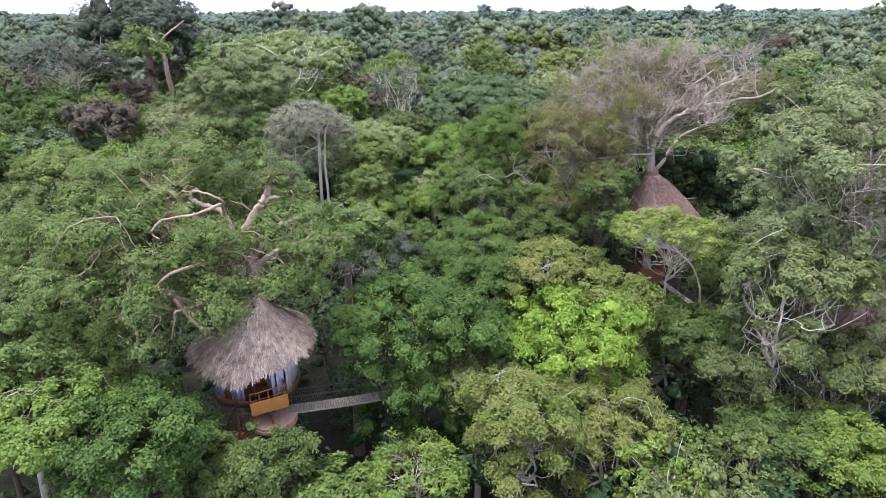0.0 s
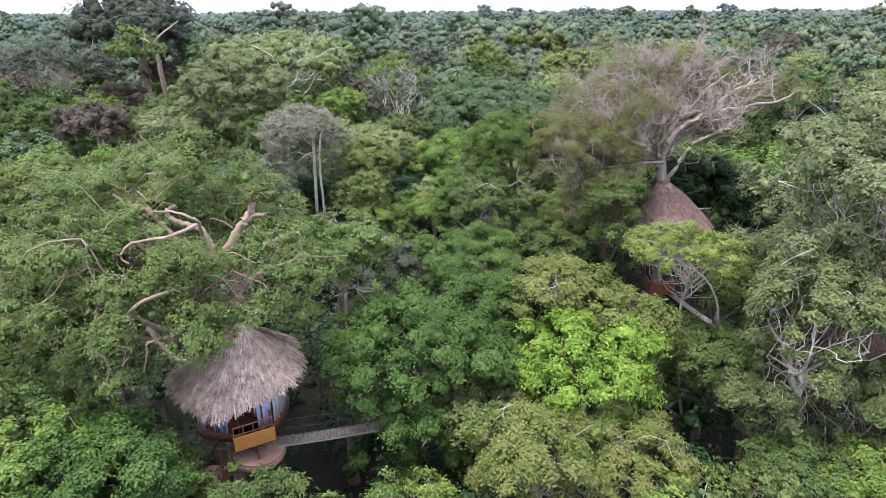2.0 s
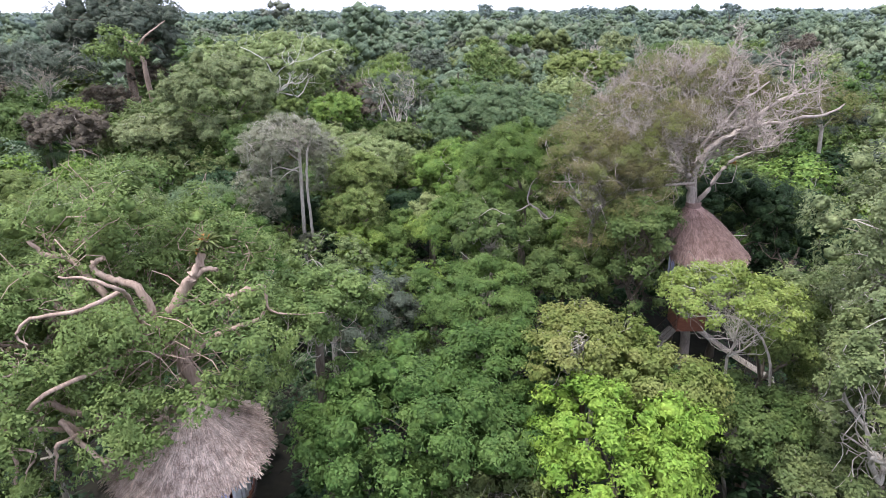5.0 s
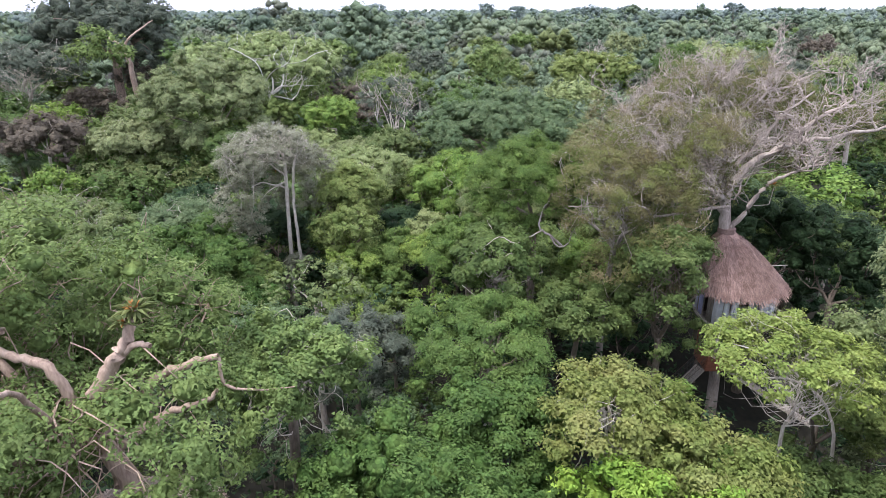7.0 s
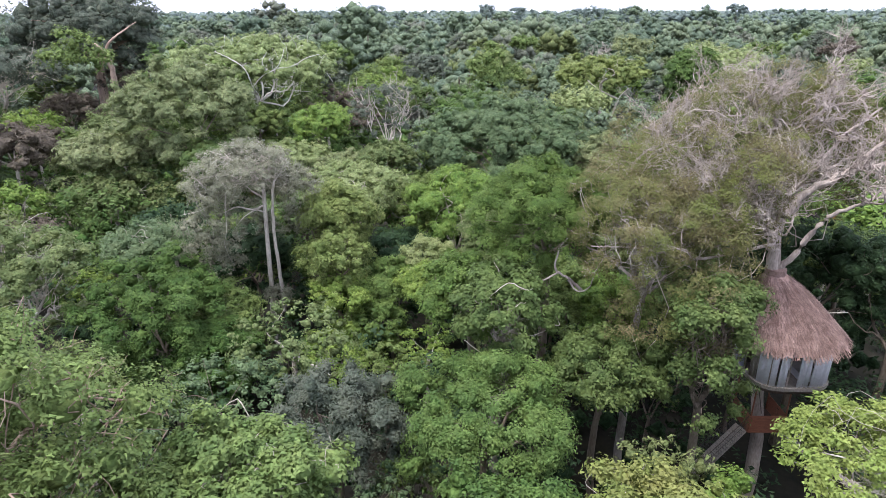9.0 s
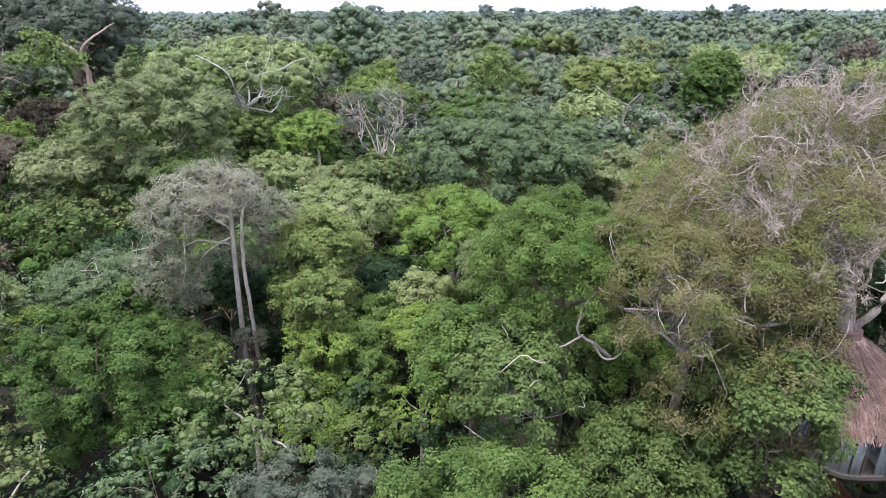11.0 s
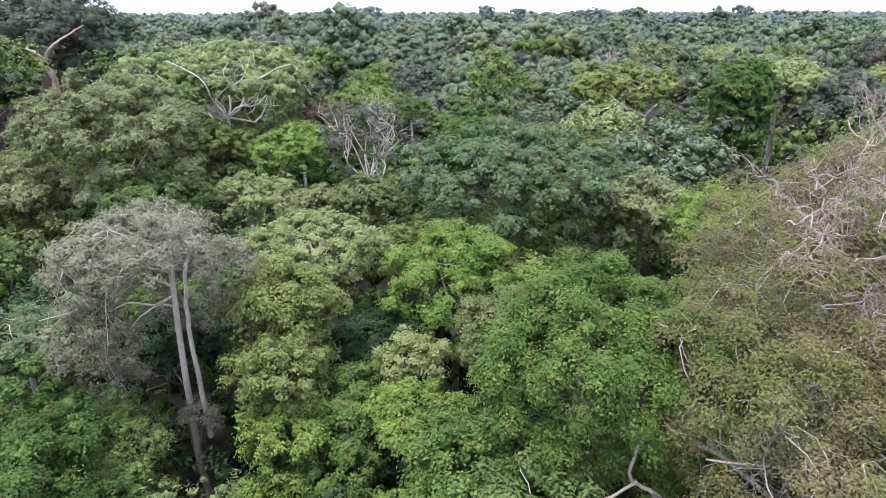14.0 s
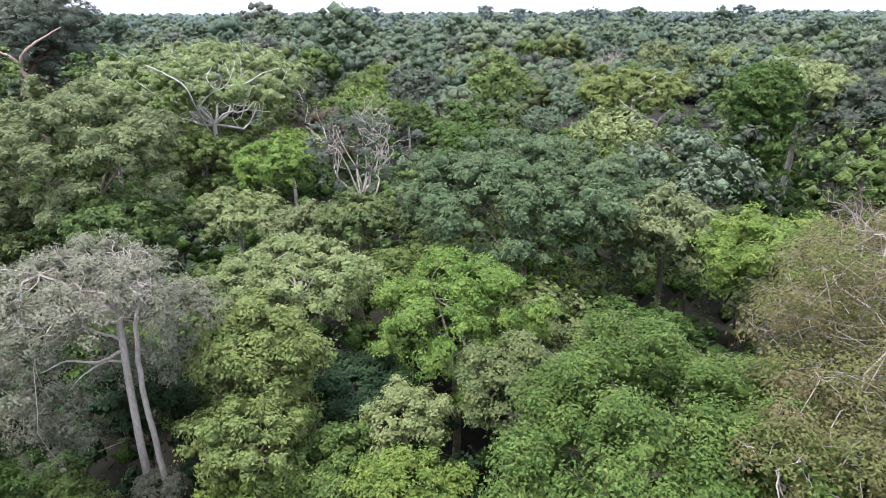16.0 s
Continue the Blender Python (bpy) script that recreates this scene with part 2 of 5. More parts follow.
def leaves(rng, pos, out, size, width, per=6, droop=0.35, scatter=0.5):
    """Sprays of slim leaves: at each place a fan of them, drooping, turned outwards."""
    n = len(pos) * per
    far = np.repeat(out, per, 0)
    base = np.repeat(pos, per, 0) + rng.normal(size=(n, 3)) * scatter * np.array([1, 1, 0.6])
    nrm = unit(far * 0.9 + np.array([0, 0, 0.45]) + rng.normal(size=(n, 3)) * 0.27)
    axis = unit(np.cross(nrm, rng.normal(size=(n, 3)))) + far * 0.12
    axis = unit(axis + np.array([0, 0, -1.0]) * droop * (0.4 + rng.random((n, 1))))
    side = unit(np.cross(nrm, axis))
    ln = size * (0.6 + 0.8 * rng.random((n, 1)))
    w = width * (0.7 + 0.6 * rng.random((n, 1))) * 0.5
    v = np.stack([base - side * w, base + side * w, base + axis * ln], 1)
    return v.reshape(-1, 3), np.arange(n * 3).reshape(-1, 3)


def masses(rng, c, rad, steps=2, flat=0.8, uneven=0.6):
    """The uneven inner bulk of each leafy clump."""
    bv, bf = BALLS[steps]
    rim = 1 - uneven / 2 + uneven * rng.random((len(c), len(bv), 1))
    v = c[:, None] + bv[None] * rad[:, None, None] * rim * np.array([1, 1, flat])
    f = bf[None] + (np.arange(len(c)) * len(bv))[:, None, None]
    return v.reshape(-1, 3), f.reshape(-1, 3)


def foliage(name, leaf_parts, bulk, mat):
    """Leaves and the bulk behind them as one mesh with two materials."""
    n = sum(len(f) for _, f in leaf_parts)
    me = mesh_of(name, *joined([*leaf_parts, bulk]), mat)
    me.materials.append(MATS[mat + "_mass"])
    which = np.zeros(len(me.polygons), np.int32)
    which[n:] = 1
    me.polygons.foreach_set("material_index", which)
    me.polygons.foreach_set("use_smooth", which.astype(bool))
    return me


def crown_clumps(rng, r, up, low, count, size, floor=-0.55, rough=0.3, fill=0.15, column=False):
    """Centres, radii and outward directions of the leafy clumps of a crown about its own middle."""
    k = np.arange(count) + 0.5
    z = 1 - (1 - floor) * k / count
    ang = k * 2.39996 + rng.random() * 6.3
    d = np.stack([np.cos(ang) * np.sqrt(1 - z * z), np.sin(ang) * np.sqrt(1 - z * z), z], 1)
    d = unit(d + rng.normal(size=(count, 3)) * 0.16)
    if column:
        side = np.maximum(np.hypot(d[:, 0], d[:, 1]), 1e-3)
        d[:, :2] *= np.where(d[:, 2] < 0.2, np.maximum(0.8 / side, 1), 1)[:, None]
    rad = r * size * (0.65 + 0.8 * rng.random(count))
    lobe = 1.04 - rough * rng.random(count) ** 1.5 + 0.09 * np.sin(np.arctan2(d[:, 1], d[:, 0]) * 5 + d[:, 2] * 4 + rng.random() * 6) + 0.10 * np.sin(np.arctan2(d[:, 1], d[:, 0]) * 3 + rng.random() * 6)
    scale = np.stack([np.full(count, r), np.full(count, r), np.where(d[:, 2] > 0, up, low)], 1)
    c = d * scale * lobe[:, None]
    d = unit(d * r / scale)
    c = c - d * (rad * 0.75)[:, None]
    more = int(count * fill)
    pick = rng.integers(0, count, more)
    c = np.concatenate([c, c[pick] * rng.uniform(0.35, 0.85, (more, 1))])
    return c, np.concatenate([rad, rad[pick]]), np.concatenate([d, d[pick]])


def leafy(rng, c, rad, d, count, size, width, tuft=0.30, per=28, flat=0.75, droop=0.35):
    """Leaves in tufts over the outer, upper shell of each clump."""
    n = max(1, count // per)
    i = rng.choice(len(c), n, p=rad ** 2 / (rad ** 2).sum())
    u = unit(rng.normal(size=(n, 3)) * 0.8 + d[i] * 0.75 + np.array([0, 0, 0.55]))
    rr = rad[i] * (0.84 + 0.22 * rng.random(n))
    pos = c[i] + u * rr[:, None] * np.array([1, 1, flat])
    return leaves(rng, pos, u, size, width, per, droop, tuft)


# Room that stays free of leaves: x, y, radius, bottom, top
CLEAR = ((-13.4, 61.6, 1.0, 10.6, 16.8), (26.9, 32.6, 1.8, 8.6, 11.2), (-10.6, 28.6, 3.5, 3.0, 14.7), (-9.3, 25.4, 2.7, 7.4, 14.6), (-8.2, 22.4, 1.9, 10.4, 15.6), (-7.4, 27.5, 1.5, 6.5, 10.5), (-7.8, 29.4, 1.7, 18.4, 24.0), (-10.2, 27.4, 1.1, 19.4, 24.0), (19.2, 49.9, 4.0, 2.0, 17.0), (19.2, 46.4, 3.2, 2.0, 15.0),
         (19.4, 45.4, 2.6, 9.0, 20.5), (15.6, 43.6, 1.2, 14.2, 20.4), (17.9, 46.6, 1.5, 12.0, 20.8), (22.6, 46.4, 5.0, 8.0, 27.0), (20.0, 41.5, 4.0, 15.5, 27.0), (23.5, 50.0, 4.4, 9.0, 21.8), (24.4, 50.2, 2.6, 20.0, 25.0),
         (15.2, 40.0, 2.5, 9.3, 17.0), (17.9, 45.0, 1.8, 6.0, 16.0), (13.6, 36.2, 2.2, 10.5, 15.6), (12.9, 33.6, 1.9, 12.6, 15.8), (12.7, 26.2, 1.2, 4.0, 12.0), (14.7, 30.0, 1.3, 2.0, 9.0), (-12.9, 61.4, 1.3, 0.0, 17.8), (-12.2, 59.0, 1.3, 0.0, 19.5))


def open_air(c, rad):
    """Which clumps stay outside the room round the huts."""
    ok = np.ones(len(c), bool)
    for x, y, r, z0, z1 in CLEAR:
        ok &= ~((np.hypot(c[:, 0] - x, c[:, 1] - y) < r + rad * 0.6) & (c[:, 2] > z0) & (c[:, 2] < z1 + rad * 0.5))
    return ok


def boughs(rng, start, way, length, radius, depth, out):
    """A bare bough that forks and forks again; its tubes are added to out."""
    way = unit(np.asarray(way, float))
    line = bent(rng, start, np.asarray(start) + way * length, 11 if depth > 1 else 6, 0.5, 0.03)
    out.append(tube(line, np.linspace(radius, radius * 0.42, len(line)), 6 if depth > 1 else 4))
    if depth:
        for k in range(5):
            at = line[rng.integers(2 if depth > 1 else 1, len(line))]
            turn = unit(way + rng.normal(size=3) * 0.55 + np.array([0, 0, 0.12]))
            boughs(rng, at, turn, length * rng.uniform(0.45, 0.7), radius * 0.45, depth - 1, out)


def tree(label, x, y, top, r, leaf, up=0.6, low=0.7, clumps=34, size=0.33, count=9000, long=0.24, wide=0.15, tuft=0.13, per=10, bark="bark_brown",
         girth=0.015, limbs=5, twigs=0, floor=-0.55, rough=0.3, flat=0.8, lean=(0, 0), fork=None, seed=0, category="tree", extra=(), droop=0.35, bare=0.9, thick=1.0, fill=0.15, dead=0, branches=3, core=0.62, grain=None, knee=None, column=False, lobes=()):
    """A tree of its own: trunk, main limbs with their branches, and a crown of clumped leaves. up, low: the crown's height above and below
    its middle, in crown radii. lobes: (x, y, z, radius) of boughs that carry leaves beyond the crown."""
    rng = np.random.default_rng(1000 + seed + int(abs(x) * 13 + abs(y) * 7))
    thing = tagged(new("tree"), label, category)
    thing.location = (x - lean[0], y - lean[1], 0)
    mid = np.array([lean[0], lean[1], top - up * r])
    c, rad, d = crown_clumps(rng, r, up * r, low * r, int(clumps * 1.6), size * 0.68, floor, rough, fill, column)
    c = c + mid
    minor = np.zeros(len(c), bool)
    for lx, ly, lz, lr in lobes:
        more = crown_clumps(rng, lr, lr * 0.7, lr * 0.7, 18, 0.3, -0.7, 0.3, 0.2)
        c = np.concatenate([c, more[0] + np.array([lx, ly, lz]) - np.array(thing.location)])
        rad, d = np.concatenate([rad, more[1]]), np.concatenate([d, more[2]])
        minor = np.concatenate([minor, np.arange(len(more[1])) % 7 > 0])
    keep = open_air(c + np.array(thing.location), rad)
    c, rad, d, minor = c[keep], rad[keep], d[keep], minor[keep]
    clumps = len(c)
    zf = fork if fork is not None else max(mid[2] - low * r * 0.55, top * 0.3)
    g = girth * top * thick
    foot = np.array([0, 0, -0.4])
    split = np.array([lean[0] * 0.8, lean[1] * 0.8, zf]) if knee is None else np.array(knee) - np.array(thing.location)
    stem = bent(rng, foot, split, 7, 0.05, 0)
    rads = np.linspace(g * 1.25, g * 0.75, 7)
    rads[0] = g * 1.7
    piece("trunk", mesh_of("trunk", *tube(stem, rads, 8), "bark_brown" if column else bark, True), thing)
    order = rng.permutation(np.nonzero(~minor)[0])
    high = [q for q in order if c[q][2] > split[2] + 0.5]
    mains = np.array((high + [q for q in order if q not in set(high)])[:limbs])
    owners = [[] for _ in range(limbs)]
    for q in order:
        if q not in set(mains):
            owners[int(np.argmin(np.linalg.norm(c[mains] - c[q], axis=1)))].append(q)
    fine = []
    for j, q in enumerate(mains):
        line = bent(rng, split, c[q] + d[q] * rad[q] * (bare - 0.6), 13 if twigs else 6, 0.28, 0.05)
        piece("limb", mesh_of("limb", *tube(line, np.linspace(g * (0.2 if twigs > 300 else 0.45), g * 0.05, len(line)), 6), bark, True), thing)
        for s in owners[j] if twigs else owners[j][:branches]:
            at = line[rng.integers(2, len(line) - 1)]
            steps = 11 if twigs else 4
            fine.append(tube(bent(rng, at, c[s] + d[s] * rad[s] * (bare - 0.6), steps, 0.42, 0.03), np.linspace(g * 0.12, g * 0.03, steps), 4))
        for _ in range(twigs // limbs):
            s = rng.choice([q, *owners[j]])
            a = c[s] + rng.normal(size=3) * rad[s] * 0.35
            e = c[s] + unit(d[s] + rng.normal(size=3) * 0.6 + np.array([0, 0, 0.3])) * rad[s] * (0.85 + 0.32 * rng.random())
            l0 = bent(rng, a, e, 7, 0.45, 0.0)
            fine.append(tube(l0, np.linspace(max(g * 0.05, 0.012), 0.006, 7), 4))
            for _ in range(2):
                k = l0[rng.integers(1, 6)]
                fine.append(tube(bent(rng, k, k + unit(rng.normal(size=3) + d[s]) * rad[s] * 0.4, 4, 0.3, 0), np.linspace(max(g * 0.03, 0.009), 0.005, 4), 3))
    for k in range(dead):
        ang = k * 2.4 + rng.random()
        boughs(rng, split, (math.cos(ang) * 0.6, math.sin(ang) * 0.6, 1.0), (top - zf) * 0.62, g * 0.6, 2, fine)
    if fine:
        tagged(piece("branchwork", mesh_of("branchwork", *joined(fine), bark, True), thing), "bare forking branches and twigs" if twigs or dead else "", kind="stuff")
    for pts, r0, r1 in extra:
        line = smooth_line(np.array(pts) - np.array(thing.location), 5)
        line[1:-1] += rng.normal(size=line[1:-1].shape) * r0 * 0.16
        piece("limb", mesh_of("limb", *tube(line, np.linspace(r0, r1, len(line)), 8), bark, True), thing)
    if count:
        long, wide, count = long * 0.81, wide * 0.81, int(count * 0.73)
        v = leafy(rng, c, rad, d, count, long, wide, tuft, per, flat, droop)
        v2 = leafy(rng, c, rad * 0.55, d, count // 12, long * 1.25, wide * 1.5, tuft, per, flat, droop)
        bulk = c if core else c[:1]
        piece("crown", foliage("crown", [v, v2], masses(rng, bulk, rad[:len(bulk)] * (core or 0.3), grain or (2 if y < 36 else 1), flat), leaf), thing)
    return thing

# ---- ground ----


def ground():
    bm = bmesh.new()
    edges = (-4900, -1200, -300, -90, -60, -30, 0, 30, 60, 90, 300, 1200, 4900)
    grid = [[bm.verts.new((gx, gy + 60, 0.25 * noise.noise((gx * 0.05, gy * 0.05, 0)))) for gx in edges] for gy in edges]
    for i in range(len(edges) - 1):
        for j in range(len(edges) - 1):
            bm.faces.new((grid[i][j], grid[i][j + 1], grid[i + 1][j + 1], grid[i + 1][j]))
    return tagged(part("ground", bm, "soil", None), "forest floor of soil and leaf litter with painted-in shade", "ground", kind="structure")


ground()

# ---- the two trees that carry the huts ----
tree("broad rainforest tree with twisting pinkish limbs over a thatched hut", -14.6, 29.8, 23.9, 8.4, "mid", up=0.72, low=1.15, clumps=120, size=0.19, count=150000,
     long=0.18, wide=0.102, bark="bark_pink", girth=0.014, limbs=9, twigs=150, fork=15.5, lean=(-3.6, 1.6), lobes=((-8.7, 24.6, 17.4, 1.2), (-10.3, 24.2, 16.3, 1.1), (-10.9, 24.6, 15.6, 0.8), (-7.5, 26.3, 16.6, 1.1), (-6.6, 31.0, 17.0, 1.8), (-11.4, 24.6, 17.2, 1.4)), fill=0.7, floor=-0.75, rough=0.34, droop=0.4, core=0.34, extra=(
         (((-10.3, 28.3, 9), (-10.3, 28.2, 15), (-10.9, 28.1, 18.2), (-10.2, 28.2, 19.7), (-9.6, 28.2, 20.5), (-9.3, 28.2, 21.1), (-8.9, 28.2, 22.0)), 0.34, 0.13),
         (((-9.7, 28.2, 20.3), (-9.1, 28.1, 20.8), (-8.6, 28, 20.8)), 0.12, 0.08),
         (((-10.6, 28.2, 15.4), (-11.2, 29.4, 16.1), (-10.5, 30.1, 17.3), (-9.7, 30.2, 18.3), (-8.6, 30.2, 18.8), (-7.6, 30.2, 19.1)), 0.22, 0.11),
         (((-7.6, 30.2, 19.1), (-7.5, 30.2, 18.0), (-6.5, 30.3, 17.7), (-5.2, 30.5, 17.7)), 0.075, 0.02),
         (((-11.0, 29.0, 16.2), (-9.6, 29.5, 17.2), (-8.8, 29.5, 17.5), (-7.8, 29.5, 17.9), (-7.5, 29.5, 18.3)), 0.16, 0.06),
         (((-11.0, 28, 17.4), (-11.6, 28, 19.9), (-12.3, 28, 20.3), (-13.0, 28, 20.6), (-13.3, 28, 21.0), (-12.8, 28, 21.3)), 0.18, 0.09),
         (((-11.4, 28, 17), (-13.6, 28.6, 19.8), (-14.8, 29, 20.9), (-15.6, 29, 21.0), (-16.2, 29, 21.6)), 0.17, 0.08),
         (((-11.6, 27.8, 16), (-13.1, 27, 17.8), (-14.6, 27.6, 19.4), (-16.4, 28, 20.1), (-18.6, 28, 19.9)), 0.18, 0.06),
         (((-11.2, 27.0, 18.6), (-10.6, 25.2, 21.0), (-10.2, 24.0, 21.9), (-10.9, 23.8, 22.3), (-11.8, 23.8, 22.4)), 0.095, 0.035),
         (((-10.4, 24.4, 21.6), (-11.2, 23.6, 21.4), (-12.8, 23.5, 21.1), (-13.4, 23.5, 20.5), (-13.1, 23.5, 20.2)), 0.08, 0.03),
         (((-13.2, 26.0, 15.0), (-14.7, 23.5, 17.1), (-14.8, 23.3, 18.1), (-14.3, 23.2, 19.0), (-13.8, 23.4, 19.2)), 0.095, 0.035),
         (((-11.8, 26.0, 18.0), (-12.6, 23.4, 18.6), (-13.6, 23.2, 17.8), (-14.2, 23.0, 16.7), (-13.5, 23.0, 16.4), (-14.1, 23.1, 15.5)), 0.09, 0.03),
         (((-11.8, 26.6, 15.4), (-12.7, 23.4, 16.6), (-12.9, 23.1, 16.2), (-13.2, 23.1, 15.2)), 0.085, 0.03),
         (((-11.6, 27.4, 14.5), (-13.4, 25.6, 16.0), (-14.2, 25.0, 16.9), (-15.0, 24.8, 16.4), (-16.4, 24.8, 15.6), (-15.8, 24.8, 14.7), (-15.9, 24.6, 13.6)), 0.15, 0.06),
         (((-12.5, 26.5, 15.4), (-12.8, 24.6, 15.9), (-13.3, 24.2, 16.8), (-12.2, 24.0, 15.4), (-11.6, 23.9, 15.3)), 0.16, 0.06),
     ))
tree("giant rust-brown tree with pale bare limbs over a thatched hut", 18.3, 53.8, 26.6, 9.1, "rust", up=0.64, low=0.6, clumps=180, size=0.17, count=270000,
     long=0.125, wide=0.068, bark="bark_limb", girth=0.0135, limbs=12, twigs=640, fork=18.4, lean=(-0.9, 3.8), knee=(18.3, 50.5, 18.4), core=0, lobes=((13.6, 47.2, 20.0, 2.4), (12.6, 45.9, 17.4, 2.2), (10.3, 46.2, 15.4, 2.2), (13.6, 45.8, 14.4, 1.7), (14.1, 46.4, 18.4, 1.4), (10.4, 48.4, 20.8, 2.6), (16.2, 49.6, 22.6, 2.4), (22.0, 53.6, 23.6, 3.2), (25.6, 53.8, 23.4, 3.2), (28.6, 53.2, 23.0, 3.0), (24.0, 57.2, 24.0, 3.4), (20.4, 55.6, 25.2, 2.8), (28.4, 57.0, 22.0, 3.0)), fill=0.45, floor=-0.6, rough=0.25, bare=0.5, extra=(
         (((18.5, 50.0, 10), (18.3, 50.2, 16.5), (18.1, 50.4, 18.2), (18.6, 50.6, 19.5), (19.6, 50.6, 20.8), (21.2, 50.4, 21.8), (23.1, 50.2, 22.3), (26.9, 50.6, 22.9), (28.4, 50.8, 23.6)), 0.36, 0.05),
         (((18.3, 50.4, 18.4), (18.5, 50.8, 19.4), (18.9, 51.0, 20.7), (20.1, 51.2, 22.0), (21.6, 51.6, 23.8), (23.4, 52.0, 25.0)), 0.20, 0.05),
         (((18.0, 50.4, 18.4), (17.8, 50.8, 19.4), (18.0, 51.0, 20.4), (18.3, 51.4, 22.0), (17.2, 52.0, 23.7), (16.8, 52.6, 25.5)), 0.19, 0.05),
         (((18.5, 50.2, 16.4), (19.2, 50.0, 17.3), (20.0, 49.8, 19.1), (20.7, 49.6, 19.9), (21.8, 49.4, 20.5), (23.3, 49.2, 21.2)), 0.20, 0.05),
         (((18.3, 51.3, 21.0), (19.1, 51.8, 23.2), (20.7, 52.4, 25.1), (21.4, 53.0, 26.3)), 0.13, 0.04),
         (((21.2, 50.4, 21.8), (22.9, 50.6, 23.4), (24.9, 51.0, 24.3), (25.9, 51.4, 25.1)), 0.14, 0.04),
         (((18.3, 50.2, 18), (15.5, 48.2, 18.4), (12.4, 47.0, 18.4), (9.8, 47.2, 18.9), (7.5, 47.8, 18.8)), 0.11, 0.03),
         (((12.4, 47.0, 18.4), (11.6, 46.2, 19.2), (10.4, 45.8, 19.4)), 0.08, 0.03),
     ))

# the giant's drooping lower boughs, made as a tree with an added trunk
tree("low spreading rust-olive skirt of a brown giant with tangled grey twigs", 10.9, 49.0, 22.3, 4.5, "rust", up=0.55, low=1.1, clumps=90, size=0.18, count=64000, long=0.13, wide=0.07, bark="bark_grey", girth=0.011,
     limbs=7, twigs=200, fork=15.5, core=0, fill=0.3, floor=-0.7, seed=98, extra=(
         (((7.6, 49.4, 15.6), (7.2, 49.3, 16.0), (6.8, 49.2, 16.4), (6.1, 49.2, 16.9), (6.2, 49.2, 18.1), (6.6, 49.2, 18.7)), 0.10, 0.03),
         (((6.3, 49.2, 16.8), (5.5, 49.0, 16.4), (4.8, 48.9, 16.2), (4.5, 48.8, 15.6)), 0.055, 0.02),
         (((6.8, 49.2, 16.3), (7.3, 49.0, 15.7), (7.9, 49.0, 15.9), (8.1, 49.0, 16.5)), 0.06, 0.025)))

# ---- the trees round the huts ----
tree("bright lime-green young tree with drooping leaves", 7.6, 28.2, 15.2, 3.9, "lime", up=0.75, low=1.7, column=True, clumps=40, size=0.27, count=19932, long=0.22, wide=0.136, limbs=5, droop=0.6, seed=1)
tree("dense dark green tree with a rounded crown", -1.8, 29.6, 15.6, 5.0, "forest", up=0.75, low=2.6, clumps=86, size=0.25, count=36244, long=0.18, wide=0.128, floor=-0.6, seed=2)
tree("yellowish green tree with thin pale branches", 2.0, 27.6, 11.6, 2.2, "olive", up=0.6, low=1.2, clumps=34, size=0.27, count=12685, long=0.18, twigs=20, bark="bark_pale", floor=-0.8, seed=3)
tree("olive-green tree with some dry brown leaves", 3.9, 22.2, 13.3, 3.2, "mustard", up=0.6, low=2.2, clumps=40, size=0.26, count=21746, long=0.18, wide=0.111, twigs=30, bark="bark_pale", column=True, seed=4)
tree("light olive tree with fine pale twigs", 8.6, 23.8, 12.0, 3.4, "mustard", up=0.6, low=2.2, clumps=40, size=0.25, count=19932, long=0.18, wide=0.102, twigs=40, bark="bark_pale", column=True, seed=5)
tree("sparse twiggy tree with yellow-green leaves", -1.4, 22.0, 9.9, 2.6, "yellow", up=0.6, low=0.9, clumps=28, size=0.26, count=7248, long=0.22, twigs=60, bark="bark_pale", core=0, seed=6)
tree("low tree with large fresh green leaves", -5.3, 21.2, 8.6, 2.3, "fresh", clumps=26, count=7670, long=0.34, wide=0.246, seed=7)
tree("green tree crowding the front of a thatched hut", -9.4, 21.6, 10.7, 2.7, "deep", up=0.65, low=0.9, clumps=40, size=0.27, count=19932, long=0.20, seed=8)
tree("green rounded tree beside the hut tree", -14.6, 20.6, 14.0, 3.6, "forest", up=0.7, low=1.0, clumps=46, size=0.26, count=25370, long=0.21, seed=9)
tree("light green tree with a visible forked trunk", -19.0, 20.4, 14.4, 3.4, "yellow", up=0.5, low=0.6, clumps=36, size=0.25, count=16309, long=0.22, bark="bark_pale", twigs=20, seed=10)
tree("dense green tree with hanging foliage", -21.0, 24.5, 16.6, 4.2, "mid", up=0.7, low=1.2, clumps=50, long=0.18, count=23558, size=0.25, seed=11)
tree("dark green tree below the larger crowns", -14.2, 23.6, 10.5, 3.2, "deep", clumps=40, long=0.18, count=16309, low=1.2, seed=12)
tree("green lobed tree beside the hut tree with bare hanging twigs", -6.2, 33.2, 18.6, 3.0, "mid", up=0.6, low=1.4, clumps=46, size=0.27, long=0.18, count=21746, twigs=40, bark="bark_pale", floor=-0.85, column=True, seed=13)
tree("green rounded tree among the crowns", 2.4, 35.0, 14.6, 3.4, "forest", up=0.7, low=1.9, column=True, clumps=44, size=0.26, long=0.18, count=19932, seed=14)
tree("light green tree with open layered foliage", 7.0, 33.4, 16.2, 2.9, "mustard", up=0.55, low=1.5, column=True, clumps=40, size=0.24, count=16309, long=0.18, bark="bark_pale", twigs=16, seed=15)
